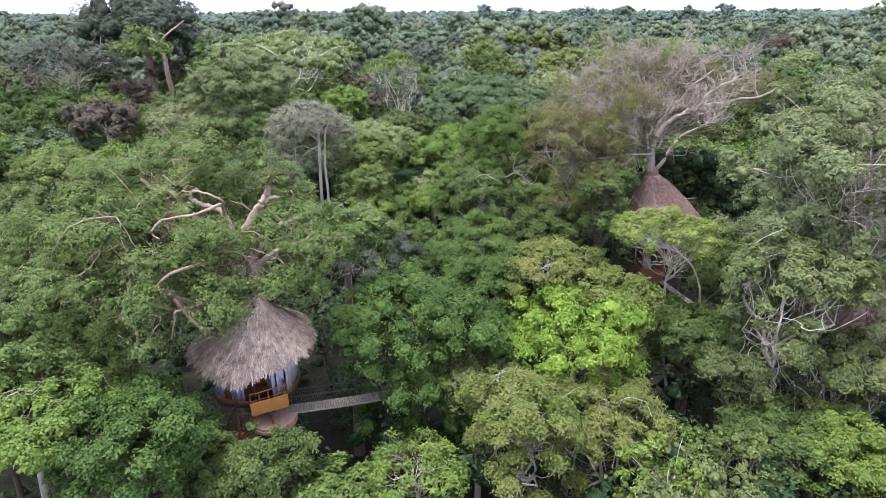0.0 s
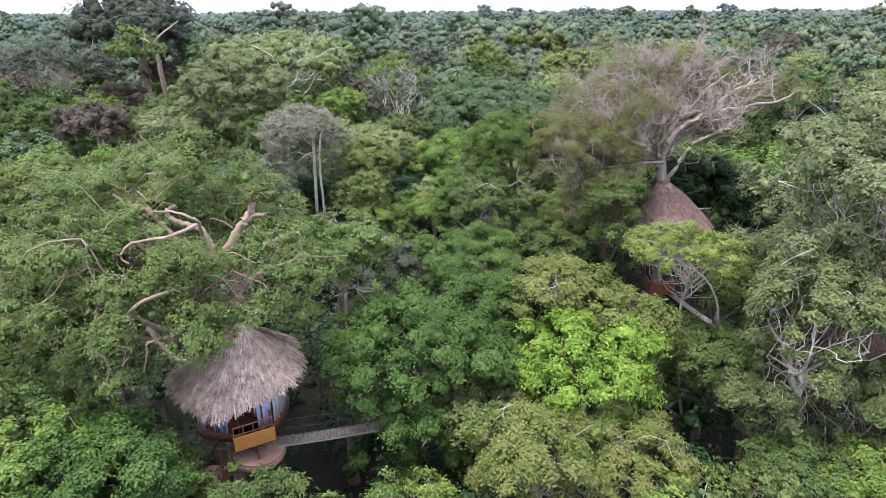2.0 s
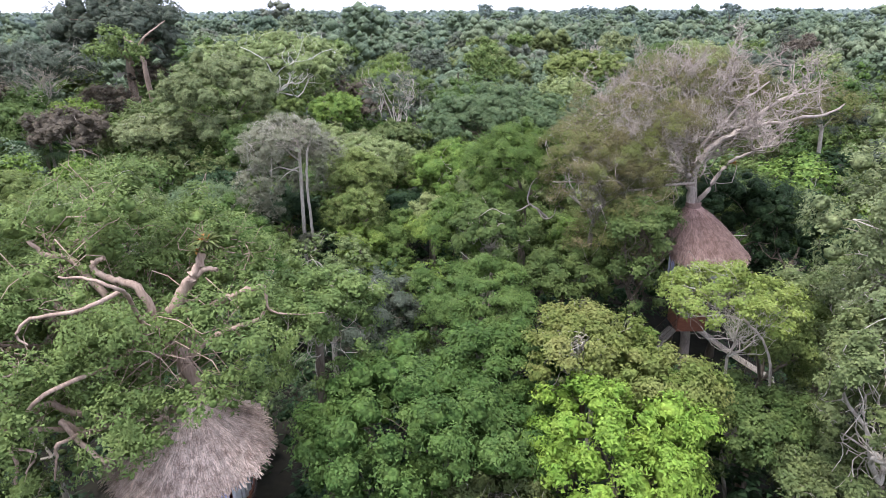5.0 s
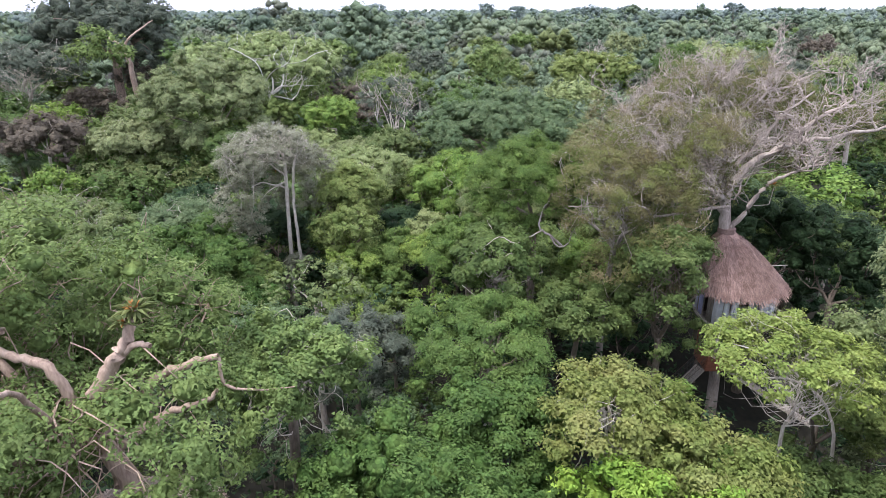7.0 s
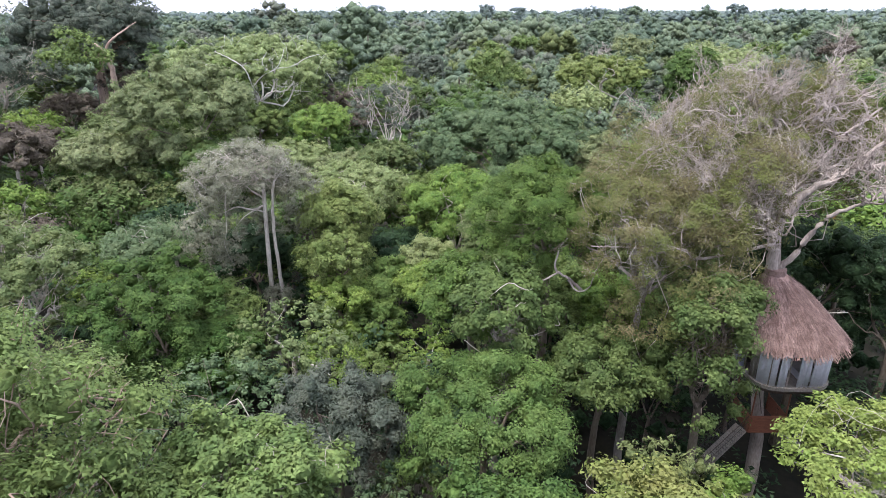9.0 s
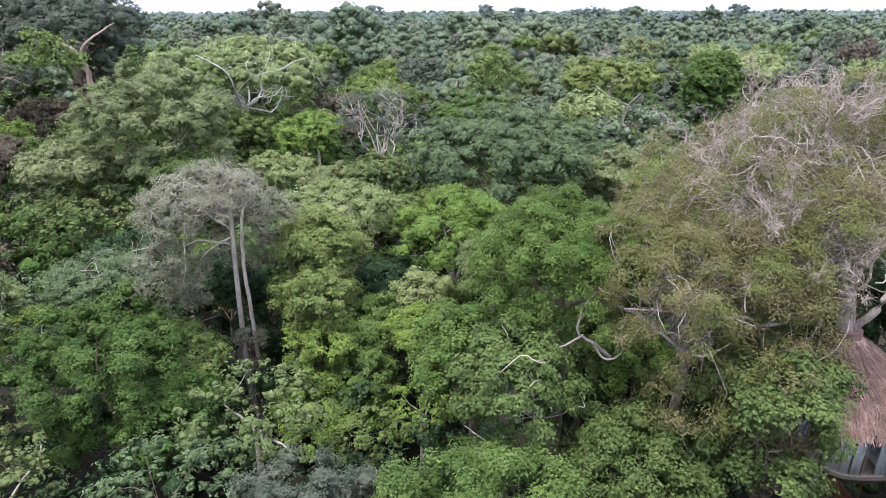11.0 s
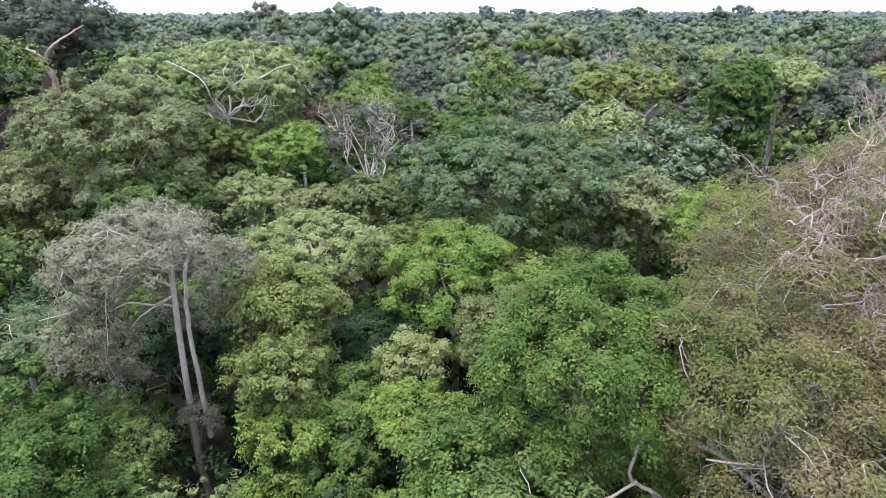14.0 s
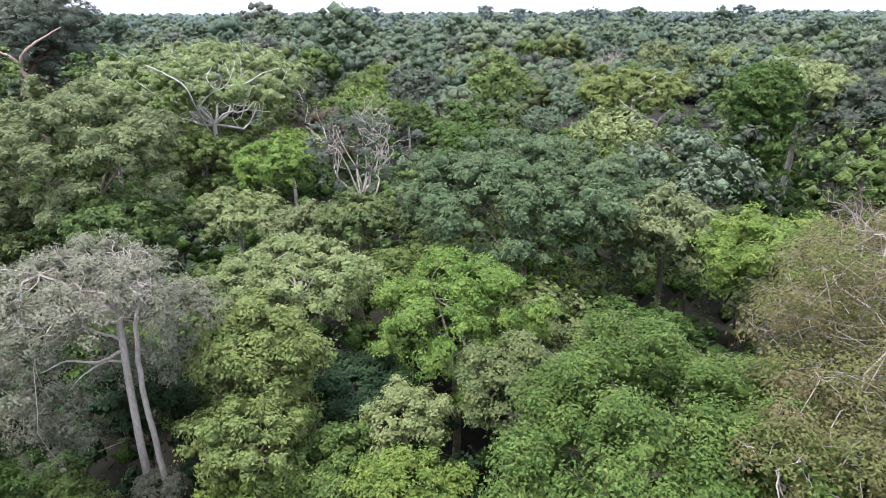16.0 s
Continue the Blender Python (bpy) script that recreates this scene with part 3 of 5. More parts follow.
tree("open tree with bare pale boughs and yellow-green leaf tufts", 14.3, 34.4, 17.7, 3.3, "citron", up=0.32, low=0.8, clumps=76, size=0.15, count=19000, long=0.17, wide=0.125, bark="bark_pale",
     girth=0.006, limbs=5, twigs=26, fork=13, lean=(-2.2, 0.2), rough=0.25, core=0, seed=16, extra=(
         (((17.6, 34.6, 9.5), (17.3, 34.6, 12.0), (16.9, 34.6, 13.2), (16.2, 34.6, 14.3), (15.2, 34.6, 15.2), (14.2, 34.5, 16.2), (13.2, 34.5, 17.2)), 0.085, 0.03),
         (((15.4, 34.6, 15.0), (14.2, 34.5, 15.4), (13.0, 34.5, 15.3), (12.0, 34.5, 15.6)), 0.055, 0.02),
         (((14.2, 34.5, 16.2), (13.4, 34.4, 16.4), (12.6, 34.3, 16.9), (11.8, 34.2, 17.2)), 0.05, 0.02)))
tree("large dense green tree with clustered leaves", 26.2, 33.8, 27.0, 8.8, "sage", core=0.46, up=0.68, low=1.4, clumps=140, size=0.16, count=100000, long=0.22, wide=0.136, bark="bark_pale", twigs=30, fill=0.5, floor=-0.92, rough=0.25, column=True, seed=17)
tree("green tree with greyish twigs in front of a larger one", 19.3, 28.2, 18.4, 3.8, "olive", up=0.6, low=2.8, clumps=54, size=0.23, count=25370, long=0.18, bark="bark_pale", twigs=80, floor=-0.9, column=True, seed=18)
tree("olive-green tree with pale twigs", 18.0, 30.2, 11.2, 2.8, "olive", up=0.6, low=2.2, clumps=40, long=0.18, count=16309, bark="bark_pale", twigs=50, column=True, seed=19)
tree("olive-green tree with drooping sprays", 18.2, 25.4, 9.4, 2.9, "deep", clumps=40, long=0.18, count=16309, twigs=30, bark="bark_pale", low=2.0, column=True, seed=20)
tree("yellow-green tree at the foot of taller ones", 22.0, 23.6, 9.6, 3.2, "yellow", clumps=40, long=0.18, count=16309, low=2.0, column=True, seed=21)
tree("green tree filling a gap in the canopy", 10.6, 25.6, 9.4, 2.4, "deep", clumps=36, long=0.18, count=12685, low=2.0, column=True, seed=22)
tree("green tree with small leaves", 18.8, 37.8, 15.0, 3.4, "mid", up=0.6, low=2.0, column=True, clumps=44, long=0.18, count=18122, seed=23)
tree("light green tree with open boughs", 24.0, 40.0, 17.5, 4.2, "olive", up=0.6, low=1.0, clumps=44, long=0.18, count=16309, seed=24)

tree("olive-green tree under open boughs", 10.4, 31.6, 15.2, 3.0, "mustard", up=0.6, low=2.0, column=True, clumps=40, count=14300, long=0.18, seed=25)
tree("green tree below pale open boughs", 15.8, 32.4, 12.4, 2.8, "deep", up=0.6, low=2.0, column=True, clumps=40, count=14300, long=0.18, seed=26)
tree("olive-green tree hung with greyish twigs", 23.8, 28.6, 12.4, 3.4, "olive", up=0.6, low=2.6, column=True, clumps=44, count=16000, long=0.18, bark="bark_pale", twigs=50, seed=31)
tree("green tree in front of a shaded gap", 12.8, 37.0, 12.6, 2.8, "yellow", up=0.6, low=2.0, column=True, clumps=40, count=11700, long=0.18, seed=27)

tree("dark green tree between rounded crowns", 3.4, 31.4, 12.4, 2.8, "forest", up=0.7, low=1.9, column=True, clumps=40, count=14000, long=0.18, seed=28)
tree("green tree with a domed crown beside taller ones", -38.8, 57.6, 17.4, 4.8, "mid", up=0.6, low=1.5, clumps=50, count=14000, long=0.24, wide=0.15, seed=29)

# ---- the trees in the middle of the walk ----
tree("fresh green tree with a clumped crown", 2.0, 43.0, 14.8, 4.2, "fresh", up=0.6, low=1.2, clumps=64, size=0.21, count=46000, long=0.15, wide=0.10, seed=30)
tree("dull grey-green tree with fine foliage", -5.4, 44.2, 13.6, 3.5, "greygreen", up=0.7, low=1.1, clumps=54, size=0.24, count=25370, long=0.16, wide=0.093, seed=31)
tree("dark green tree with upright boughs", 3.2, 48.4, 17.6, 2.9, "deep", up=0.8, low=1.5, clumps=40, size=0.28, count=18122, bark="bark_pale", twigs=20, seed=32, extra=(
    (((3.6, 47.2, 9), (3.4, 46.6, 12.4), (2.8, 46.4, 12.6), (1.9, 46.4, 13.5), (1.1, 46.4, 14.2)), 0.05, 0.015),))
tree("dense green tree with a broad sloping crown", 6.2, 53.0, 21.8, 4.4, "leafgreen", up=0.55, low=1.3, clumps=90, size=0.20, count=90000, long=0.135, wide=0.085, rough=0.3, seed=33)
tree("green tree on the slope of a larger crown", 1.6, 51.0, 17.2, 3.2, "leafgreen", up=0.7, low=1.5, clumps=44, size=0.26, long=0.16, count=24000, seed=34)
tree("dark leafy tree under a brown giant", 8.4, 46.2, 14.8, 3.0, "deep", up=0.6, low=1.2, clumps=40, long=0.18, count=18122, seed=35)
tree("dark leafy tree beside a thatched hut", 13.2, 45.5, 18.2, 2.8, "deep", up=0.6, low=3.6, column=True, clumps=44, count=18122, long=0.18, twigs=20, seed=36)
# part of the shade behind the hut is in this tree's leaf colour
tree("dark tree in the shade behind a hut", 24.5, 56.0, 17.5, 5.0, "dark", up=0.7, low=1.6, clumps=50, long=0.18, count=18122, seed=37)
tree("tall grey-leaved tree with a bare double trunk", -14.6, 63.4, 21.0, 4.0, "ash", up=0.5, low=1.2, clumps=110, size=0.17, count=58000, long=0.17, wide=0.085, bark="bark_pale",
     girth=0.0094, limbs=8, twigs=130, fork=17.6, lean=(-1.5, -0.4), knee=(-13.6, 63.8, 17.8), core=0.35, floor=-0.7, rough=0.3, bare=1.1, seed=38,
     lobes=((-17.4, 61.8, 15.4, 2.2), (-18.0, 62.0, 13.4, 1.9), (-17.0, 62.6, 11.8, 1.7), (-17.0, 62.6, 17.6, 2.2), (-15.8, 65.8, 16.2, 2.2), (-16.4, 62.6, 13.6, 1.6), (-11.4, 65.0, 17.4, 1.9), (-11.5, 66.0, 15.2, 1.8), (-13.6, 66.5, 17.0, 2.0), (-15.0, 66.4, 13.8, 1.9), (-11.9, 67.0, 13.4, 1.6)), extra=(
         (((-13.0, 63.8, 7), (-13.0, 63.6, 10.2), (-13.1, 63.6, 14.2), (-12.9, 63.7, 17.2), (-12.4, 63.9, 18.8)), 0.17, 0.08),
         (((-13.6, 63.7, 16.6), (-14.2, 62.9, 17.4), (-15.0, 62.3, 18.5), (-15.8, 62.0, 19.0)), 0.085, 0.025),
         (((-13.6, 63.7, 16.1), (-14.3, 62.8, 16.0), (-15.2, 62.2, 16.4), (-16.1, 61.8, 16.1)), 0.085, 0.025),
         (((-13.6, 63.7, 15.4), (-14.1, 63.0, 15.9), (-14.8, 62.4, 15.6), (-15.4, 62.1, 15.0)), 0.07, 0.02),
         (((-13.6, 63.7, 17.4), (-14.6, 62.6, 18.2), (-15.4, 62.2, 18.4)), 0.075, 0.02)))
tree("leafy tuft tree round a bare trunk", -13.2, 63.2, 9.4, 1.2, "ash", up=0.6, low=0.8, clumps=16, count=4400, long=0.18, wide=0.093, girth=0.008, seed=39)
tree("green rounded tree hung with creepers", -19.6, 56.6, 14.6, 5.0, "forest", up=0.75, low=1.3, clumps=70, size=0.23, count=39867, long=0.18, wide=0.128, floor=-0.85, seed=40)
tree("dark green low tree beside a creeper-hung one", -15.6, 55.0, 10.6, 3.2, "forest", up=0.7, low=1.6, clumps=50, count=20000, long=0.18, wide=0.12, floor=-0.8, seed=59)
tree("green tree with some hanging creepers", -16.8, 60.0, 11.0, 3.2, "mid", up=0.6, low=1.2, clumps=44, long=0.18, count=16309, twigs=16, bark="bark_pale", seed=41)
tree("pale olive tree with an open crown", -29.0, 57.0, 16.6, 5.0, "olive", up=0.5, low=1.7, column=True, clumps=54, size=0.22, long=0.18, count=21746, bark="bark_pale", twigs=30, seed=42)
tree("blue-green tree with thin pale boughs", -24.4, 66.4, 13.8, 3.6, "bluegreen", up=0.5, low=0.7, clumps=44, long=0.18, count=14497, twigs=14, bark="bark_pale", seed=43)
tree("yellow-olive tree clothed in foliage to the ground", -8.5, 66.0, 17.0, 2.9, "tuft", up=0.9, low=3.4, column=True, clumps=84, size=0.36, count=39867, long=0.24, wide=0.15, floor=-0.95, seed=44)
tree("flat-topped light green tree", -8.6, 75.0, 16.6, 4.8, "paleyellow", up=0.35, low=0.8, column=True, clumps=60, size=0.18, count=19932, long=0.20, bark="bark_pale", seed=45)
tree("yellow-green tree with domed leaf clumps", 1.2, 72.6, 16.6, 5.2, "yellow", up=0.6, low=1.7, column=True, clumps=44, size=0.28, count=32619, long=0.20, wide=0.145, rough=0.4, bark="bark_pale", seed=46)
tree("green tree with orange-brown young leaves", 3.8, 65.2, 15.6, 2.9, "olive", up=0.7, low=1.5, clumps=44, size=0.27, long=0.18, count=18122, seed=47)
tree("small pale silvery-green tree", -1.4, 65.4, 12.8, 2.1, "paleyellow", up=0.7, low=1.0, clumps=34, size=0.27, long=0.18, count=9061, seed=48)
tree("green tree with bright young leaves", -4.4, 63.2, 11.6, 2.9, "fresh", clumps=40, long=0.18, count=16309, seed=49)
tree("green tree with yellow-tipped boughs", -0.9, 60.6, 12.4, 2.4, "yellow", clumps=34, long=0.18, count=12685, seed=50)
tree("fresh green low tree with rounded clumps", -7.4, 58.6, 7.8, 3.2, "yellow", clumps=40, size=0.28, long=0.18, count=18122, seed=51)
tree("dark green tree between lighter crowns", -4.0, 68.6, 12.4, 3.0, "dark", clumps=40, long=0.18, count=12685, seed=52)
tree("olive tree with a small round crown", 9.8, 71.4, 13.2, 2.7, "olive", up=0.6, low=0.9, clumps=36, long=0.18, count=12685, bark="bark_pale", seed=53)
tree("yellow-green tree beyond a brown giant", 20.0, 72.0, 19.4, 4.6, "yellow", up=0.5, low=1.0, clumps=50, long=0.18, count=19932, seed=54)

tree("yellow-olive tree on a leafy slope of crowns", -8.2, 62.0, 14.4, 2.5, "tuft", up=0.7, low=1.6, clumps=44, count=14000, long=0.2, wide=0.14, floor=-0.9, seed=55)
tree("yellow-green tree on a leafy slope of crowns", -7.6, 60.4, 11.6, 2.4, "yellow", up=0.7, low=1.5, clumps=40, count=12000, long=0.2, wide=0.14, floor=-0.9, seed=56)
tree("bright green low tree on a leafy slope", -5.0, 60.0, 9.8, 2.3, "fresh", up=0.7, low=1.3, clumps=40, count=9000, long=0.2, wide=0.14, seed=57)
# darkness here comes partly from the leaf colour lowered for shade
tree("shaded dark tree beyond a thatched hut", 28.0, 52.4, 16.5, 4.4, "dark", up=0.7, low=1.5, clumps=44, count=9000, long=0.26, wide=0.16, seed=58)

tree("yellow-green leafy tree under the brown giant", 12.2, 58.5, 12.6, 3.2, "yellow", up=0.6, low=1.4, clumps=44, count=14000, long=0.2, wide=0.14, seed=91)
tree("shaded green tree under the brown giant", 18.5, 60.0, 13.0, 3.6, "deep", up=0.6, low=1.4, clumps=44, count=12000, long=0.2, wide=0.14, seed=92)
tree("green leafy tree beyond the brown giant", 24.5, 65.0, 14.0, 3.8, "mid", up=0.6, low=1.4, clumps=44, count=12000, long=0.22, wide=0.15, seed=93)
tree("dark leafy tree beyond the brown giant", 30.5, 62.0, 15.0, 4.0, "deep", up=0.6, low=1.4, clumps=44, count=12000, long=0.22, wide=0.15, seed=94)
tree("fresh green tree under the brown giant", 9.6, 61.6, 12.6, 3.4, "mid", up=0.6, low=1.8, column=True, clumps=44, count=14000, long=0.2, wide=0.14, seed=96)
tree("green tree below a brown giant", 11.4, 64.8, 10.6, 3.4, "deep", up=0.6, low=1.6, column=True, clumps=40, count=9000, long=0.22, wide=0.15, seed=97)
tree("olive-green tree beyond the brown giant", 15.5, 66.0, 13.5, 3.4, "olive", up=0.6, low=1.4, clumps=44, count=12000, long=0.22, wide=0.15, seed=95)

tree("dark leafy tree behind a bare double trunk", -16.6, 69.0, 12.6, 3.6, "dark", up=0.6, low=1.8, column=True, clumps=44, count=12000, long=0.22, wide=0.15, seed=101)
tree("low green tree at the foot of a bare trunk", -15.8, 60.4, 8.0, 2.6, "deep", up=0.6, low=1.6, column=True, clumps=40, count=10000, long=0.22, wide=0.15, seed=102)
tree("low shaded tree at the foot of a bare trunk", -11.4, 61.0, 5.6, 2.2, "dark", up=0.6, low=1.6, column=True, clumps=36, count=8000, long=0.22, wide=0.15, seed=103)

# ---- the trees farther on ----
tree("broad blue-green domed tree", 7.0, 87.0, 20.8, 9.2, "bluegreen", up=0.5, low=0.8, clumps=120, size=0.17, count=66000, long=0.29, wide=0.16, rough=0.25, seed=60)
tree("olive-green tree with a loose crown", 17.0, 83.0, 17.6, 4.2, "sage", up=0.6, low=1.2, clumps=44, count=11152, long=0.4, wide=0.21, seed=61)
tree("tall tree wrapped in dark creepers", 33.2, 103.6, 24.9, 3.4, "forest", lobes=tuple((33.2 + 0.3 * math.sin(z), 102.9, z, 3.2) for z in (19.5, 17.0, 14.5, 12.0, 9.5, 7.0)), up=0.9, low=1.6, column=True, clumps=130, size=0.42, count=34000, long=0.45, wide=0.24, floor=-0.95, rough=0.25, seed=62)
tree("light green tree with a pale bare fork behind creepers", 41.5, 112.0, 25.0, 6.5, "paleyellow", up=0.5, low=0.7, clumps=50, count=11152, long=0.45, wide=0.24, bark="bark_pale", twigs=40, seed=63)
tree("grey-green tree with a dense crown", 46.0, 105.0, 23.4, 6.5, "greygreen", up=0.7, low=1.4, clumps=50, count=11152, long=0.45, wide=0.24, seed=64)
tree("half-dead tree with bare white branching limbs", -6.6, 91.5, 22.6, 4.6, "greygreen", up=0.7, low=1.6, clumps=44, size=0.16, count=3600, long=0.36, wide=0.20, bark="bark_pale", girth=0.008, limbs=4, fork=14.6, dead=4, core=0.3, seed=65)
tree("broad olive-green tree with several domes", -29.6, 91.4, 25.2, 8.2, "sage", up=0.75, low=1.5, clumps=110, size=0.18, count=52000, long=0.3, wide=0.17, seed=66)
tree("dark green tree with bushy clumps", -24.6, 85.0, 17.0, 4.2, "deep", up=0.6, low=1.2, clumps=44, count=11152, long=0.4, wide=0.22, seed=67)
tree("olive-brown layered tree with pale boughs", -38.5, 88.0, 17.4, 5.4, "sage", up=0.4, low=0.6, clumps=50, count=11152, long=0.4, wide=0.21, bark="bark_pale", twigs=16, seed=68)
tree("yellow-green tree with a small dome", -16.0, 97.5, 18.6, 3.6, "yellow", up=0.6, low=1.0, clumps=36, count=8364, long=0.4, wide=0.22, seed=69)
tree("olive tree with an open crown", -17.6, 91.6, 15.6, 4.0, "paleyellow", up=0.5, low=0.8, clumps=40, count=8364, long=0.4, wide=0.21, bark="bark_pale", seed=70)
tree("greyish olive tree with loose foliage", -11.6, 90.0, 14.6, 3.6, "sage", up=0.5, low=0.9, clumps=40, count=6970, long=0.4, wide=0.21, seed=71)
tree("huge light green umbrella-shaped tree with white boughs", -32.0, 128.0, 26.3, 14.0, "paleyellow", up=0.36, low=0.5, clumps=110, size=0.17, count=26000, long=0.55, wide=0.3, bark="bark_white", limbs=10, twigs=40, fork=15, rough=0.25, seed=72, extra=(
    (((-31.5, 126, 13), (-29.6, 116.5, 18.7), (-30.1, 115, 21.7), (-32.0, 114.5, 23.2), (-34.1, 114.5, 24.2)), 0.12, 0.04),
    (((-29.6, 116.5, 18.7), (-27.6, 115.5, 20.6), (-25.3, 115, 21.7), (-24.2, 115, 23.4), (-23.9, 115.5, 24.6)), 0.10, 0.03),
    (((-25.3, 115, 21.7), (-22.9, 115, 22.0), (-20.6, 115, 23.2), (-18.6, 115.5, 23.7)), 0.08, 0.03),
    (((-31.0, 120, 16.5), (-31.6, 116, 19.6), (-33.6, 114.8, 20.8), (-36.0, 114.8, 22.6)), 0.12, 0.04),
    (((-26.6, 115.2, 21.2), (-27.2, 114.6, 22.6), (-26.4, 114.6, 24.0)), 0.09, 0.03)))
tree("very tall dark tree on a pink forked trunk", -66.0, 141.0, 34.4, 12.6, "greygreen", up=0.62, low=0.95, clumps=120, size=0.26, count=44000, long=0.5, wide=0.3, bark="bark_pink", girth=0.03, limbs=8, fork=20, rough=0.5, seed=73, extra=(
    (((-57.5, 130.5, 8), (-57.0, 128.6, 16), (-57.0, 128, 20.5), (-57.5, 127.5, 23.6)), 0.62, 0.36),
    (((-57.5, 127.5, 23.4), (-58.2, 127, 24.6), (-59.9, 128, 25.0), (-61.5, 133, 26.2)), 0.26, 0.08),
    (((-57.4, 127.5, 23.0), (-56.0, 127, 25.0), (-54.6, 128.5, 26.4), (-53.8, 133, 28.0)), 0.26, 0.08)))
tree("umbrella-shaped tree with a curved pale trunk", 25.8, 124.0, 23.2, 7.6, "tuft", up=0.4, low=0.45, clumps=70, size=0.20, count=14000, long=0.45, wide=0.25, bark="bark_pale", lean=(-2, 0), seed=74, extra=(
    (((27.0, 121, 4), (26.6, 119, 11.4), (27.2, 118, 15.1), (27.8, 117.6, 17.0), (29.0, 117.5, 18.3)), 0.24, 0.1),
    (((27.6, 117.7, 16.6), (25.8, 117, 17.4), (24.0, 117, 18.3), (22.4, 117.5, 19.6)), 0.15, 0.06)))
tree("dull purplish tree with fine foliage", -52.0, 92.0, 17.6, 5.5, "plum", up=0.5, low=0.8, clumps=44, count=8364, long=0.45, wide=0.22, bark="bark_pale", seed=75)
tree("bare pale dead-topped tree", 58.0, 262.0, 18.5, 8.0, "ash", up=0.6, low=0.7, clumps=30, size=0.14, count=500, long=0.7, wide=0.30, bark="bark_pale", girth=0.02, limbs=3, dead=6, fork=9, core=0, seed=76)


def bare_crown():
    """The leafless side of the brown giant: pale boughs spreading and forking."""
    rng = np.random.default_rng(77)
    home = next(o for o in scene.objects if o.get("label", "").startswith("giant rust-brown"))
    base = np.array(home.location)
    out = []
    arms = ([(19.6, 50.6, 20.8), (21.2, 50.4, 21.8), (23.1, 50.2, 22.3), (26.9, 50.6, 22.9)],
            [(18.9, 51.0, 20.7), (20.1, 51.2, 22.0), (21.6, 51.6, 23.8), (23.4, 52.0, 25.0)],
            [(18.3, 51.4, 22.0), (17.2, 52.0, 23.7), (16.8, 52.6, 25.5)],
            [(20.0, 49.8, 19.1), (21.8, 49.4, 20.5), (23.3, 49.2, 21.2)],
            [(19.1, 51.8, 23.2), (20.7, 52.4, 25.1), (21.4, 53.0, 26.3)],
            [(22.9, 50.6, 23.4), (24.9, 51.0, 24.3), (25.9, 51.4, 25.1)])
    for arm in arms:
        line = smooth_line(arm, 5)
        for k in range(8):
            at = line[rng.integers(2, len(line))]
            way = (rng.uniform(-0.6, 1.0), rng.uniform(-0.7, 0.6), rng.uniform(0.1, 1.0))
            boughs(rng, at - base, way, rng.uniform(1.4, 2.6), 0.065, 2, out)
    # patches of fine leafless twigs over the leafy side
    for cx, cy, cz in ((13.4, 48.4, 22.6), (15.0, 47.0, 21.4), (16.4, 47.8, 22.8), (18.4, 48.6, 23.4), (14.8, 51.0, 25.2), (17.0, 52.0, 26.4), (19.4, 51.0, 25.6), (13.0, 53.6, 25.2),
                       (15.6, 55.0, 26.6), (12.0, 49.8, 22.4), (20.8, 48.4, 22.8), (11.4, 47.4, 20.6), (12.4, 51.6, 24.2), (18.0, 54.6, 26.8)):
        for k in range(11):
            at = np.array([cx, cy, cz]) + rng.normal(size=3) * (0.75, 0.75, 0.3) - np.array([0, 0, 0.9])
            boughs(rng, at - base, (rng.uniform(-1, 1), rng.uniform(-1, 0.6), rng.uniform(0.4, 1.0)), rng.uniform(0.8, 1.5), 0.034, 2, out)
    tagged(piece("bare_branchwork", mesh_of("bare_branchwork", *joined(out), "bark_limb", True), home), "bare forking pale boughs", kind="stuff")


bare_crown()

tree("olive bushy tree below a half-dead one", -6.4, 87.6, 16.4, 3.4, "olive", up=0.6, low=2.2, column=True, clumps=44, count=9000, long=0.32, wide=0.2, seed=105)
tree("green bushy tree under an umbrella-shaped one", 24.6, 116.5, 13.6, 4.2, "mid", up=0.6, low=1.8, column=True, clumps=44, count=7000, long=0.42, wide=0.25, seed=106)
tree("olive bushy tree under an umbrella-shaped one", 31.0, 115.0, 13.0, 4.0, "olive", up=0.6, low=1.8, column=True, clumps=44, count=7000, long=0.42, wide=0.25, seed=107)
for x, y, top, r, leaf, word, k in ((-3.0, 82.4, 13.6, 4.0, "mid", "green", 1), (1.4, 78.6, 12.4, 3.8, "forest", "dark green", 2), (-14.6, 80.2, 13.4, 3.8, "deep", "deep green", 3),
                                    (-20.6, 64.0, 9.6, 3.4, "forest", "dark green", 4), (-18.8, 62.0, 8.6, 2.8, "dark", "shaded dark green", 5), (9.6, 67.6, 10.4, 3.4, "dark", "shaded dark green", 6),
                                    (12.8, 74.4, 12.6, 3.6, "forest", "dark green", 7), (28.0, 111.0, 14.4, 4.6, "mid", "green", 8), (21.6, 108.4, 14.6, 4.4, "sage", "greyish olive", 9)):
    tree(f"{word} low tree filling a gap between taller crowns", x, y, top, r, leaf, up=0.6, low=1.8, column=True, clumps=44, count=9000, long=0.3, wide=0.19, seed=110 + k)
tree("pale green bushy tree below white boughs", -29.0, 113.5, 16.8, 4.6, "mid", up=0.6, low=1.8, column=True, clumps=44, count=8000, long=0.42, wide=0.25, seed=108)

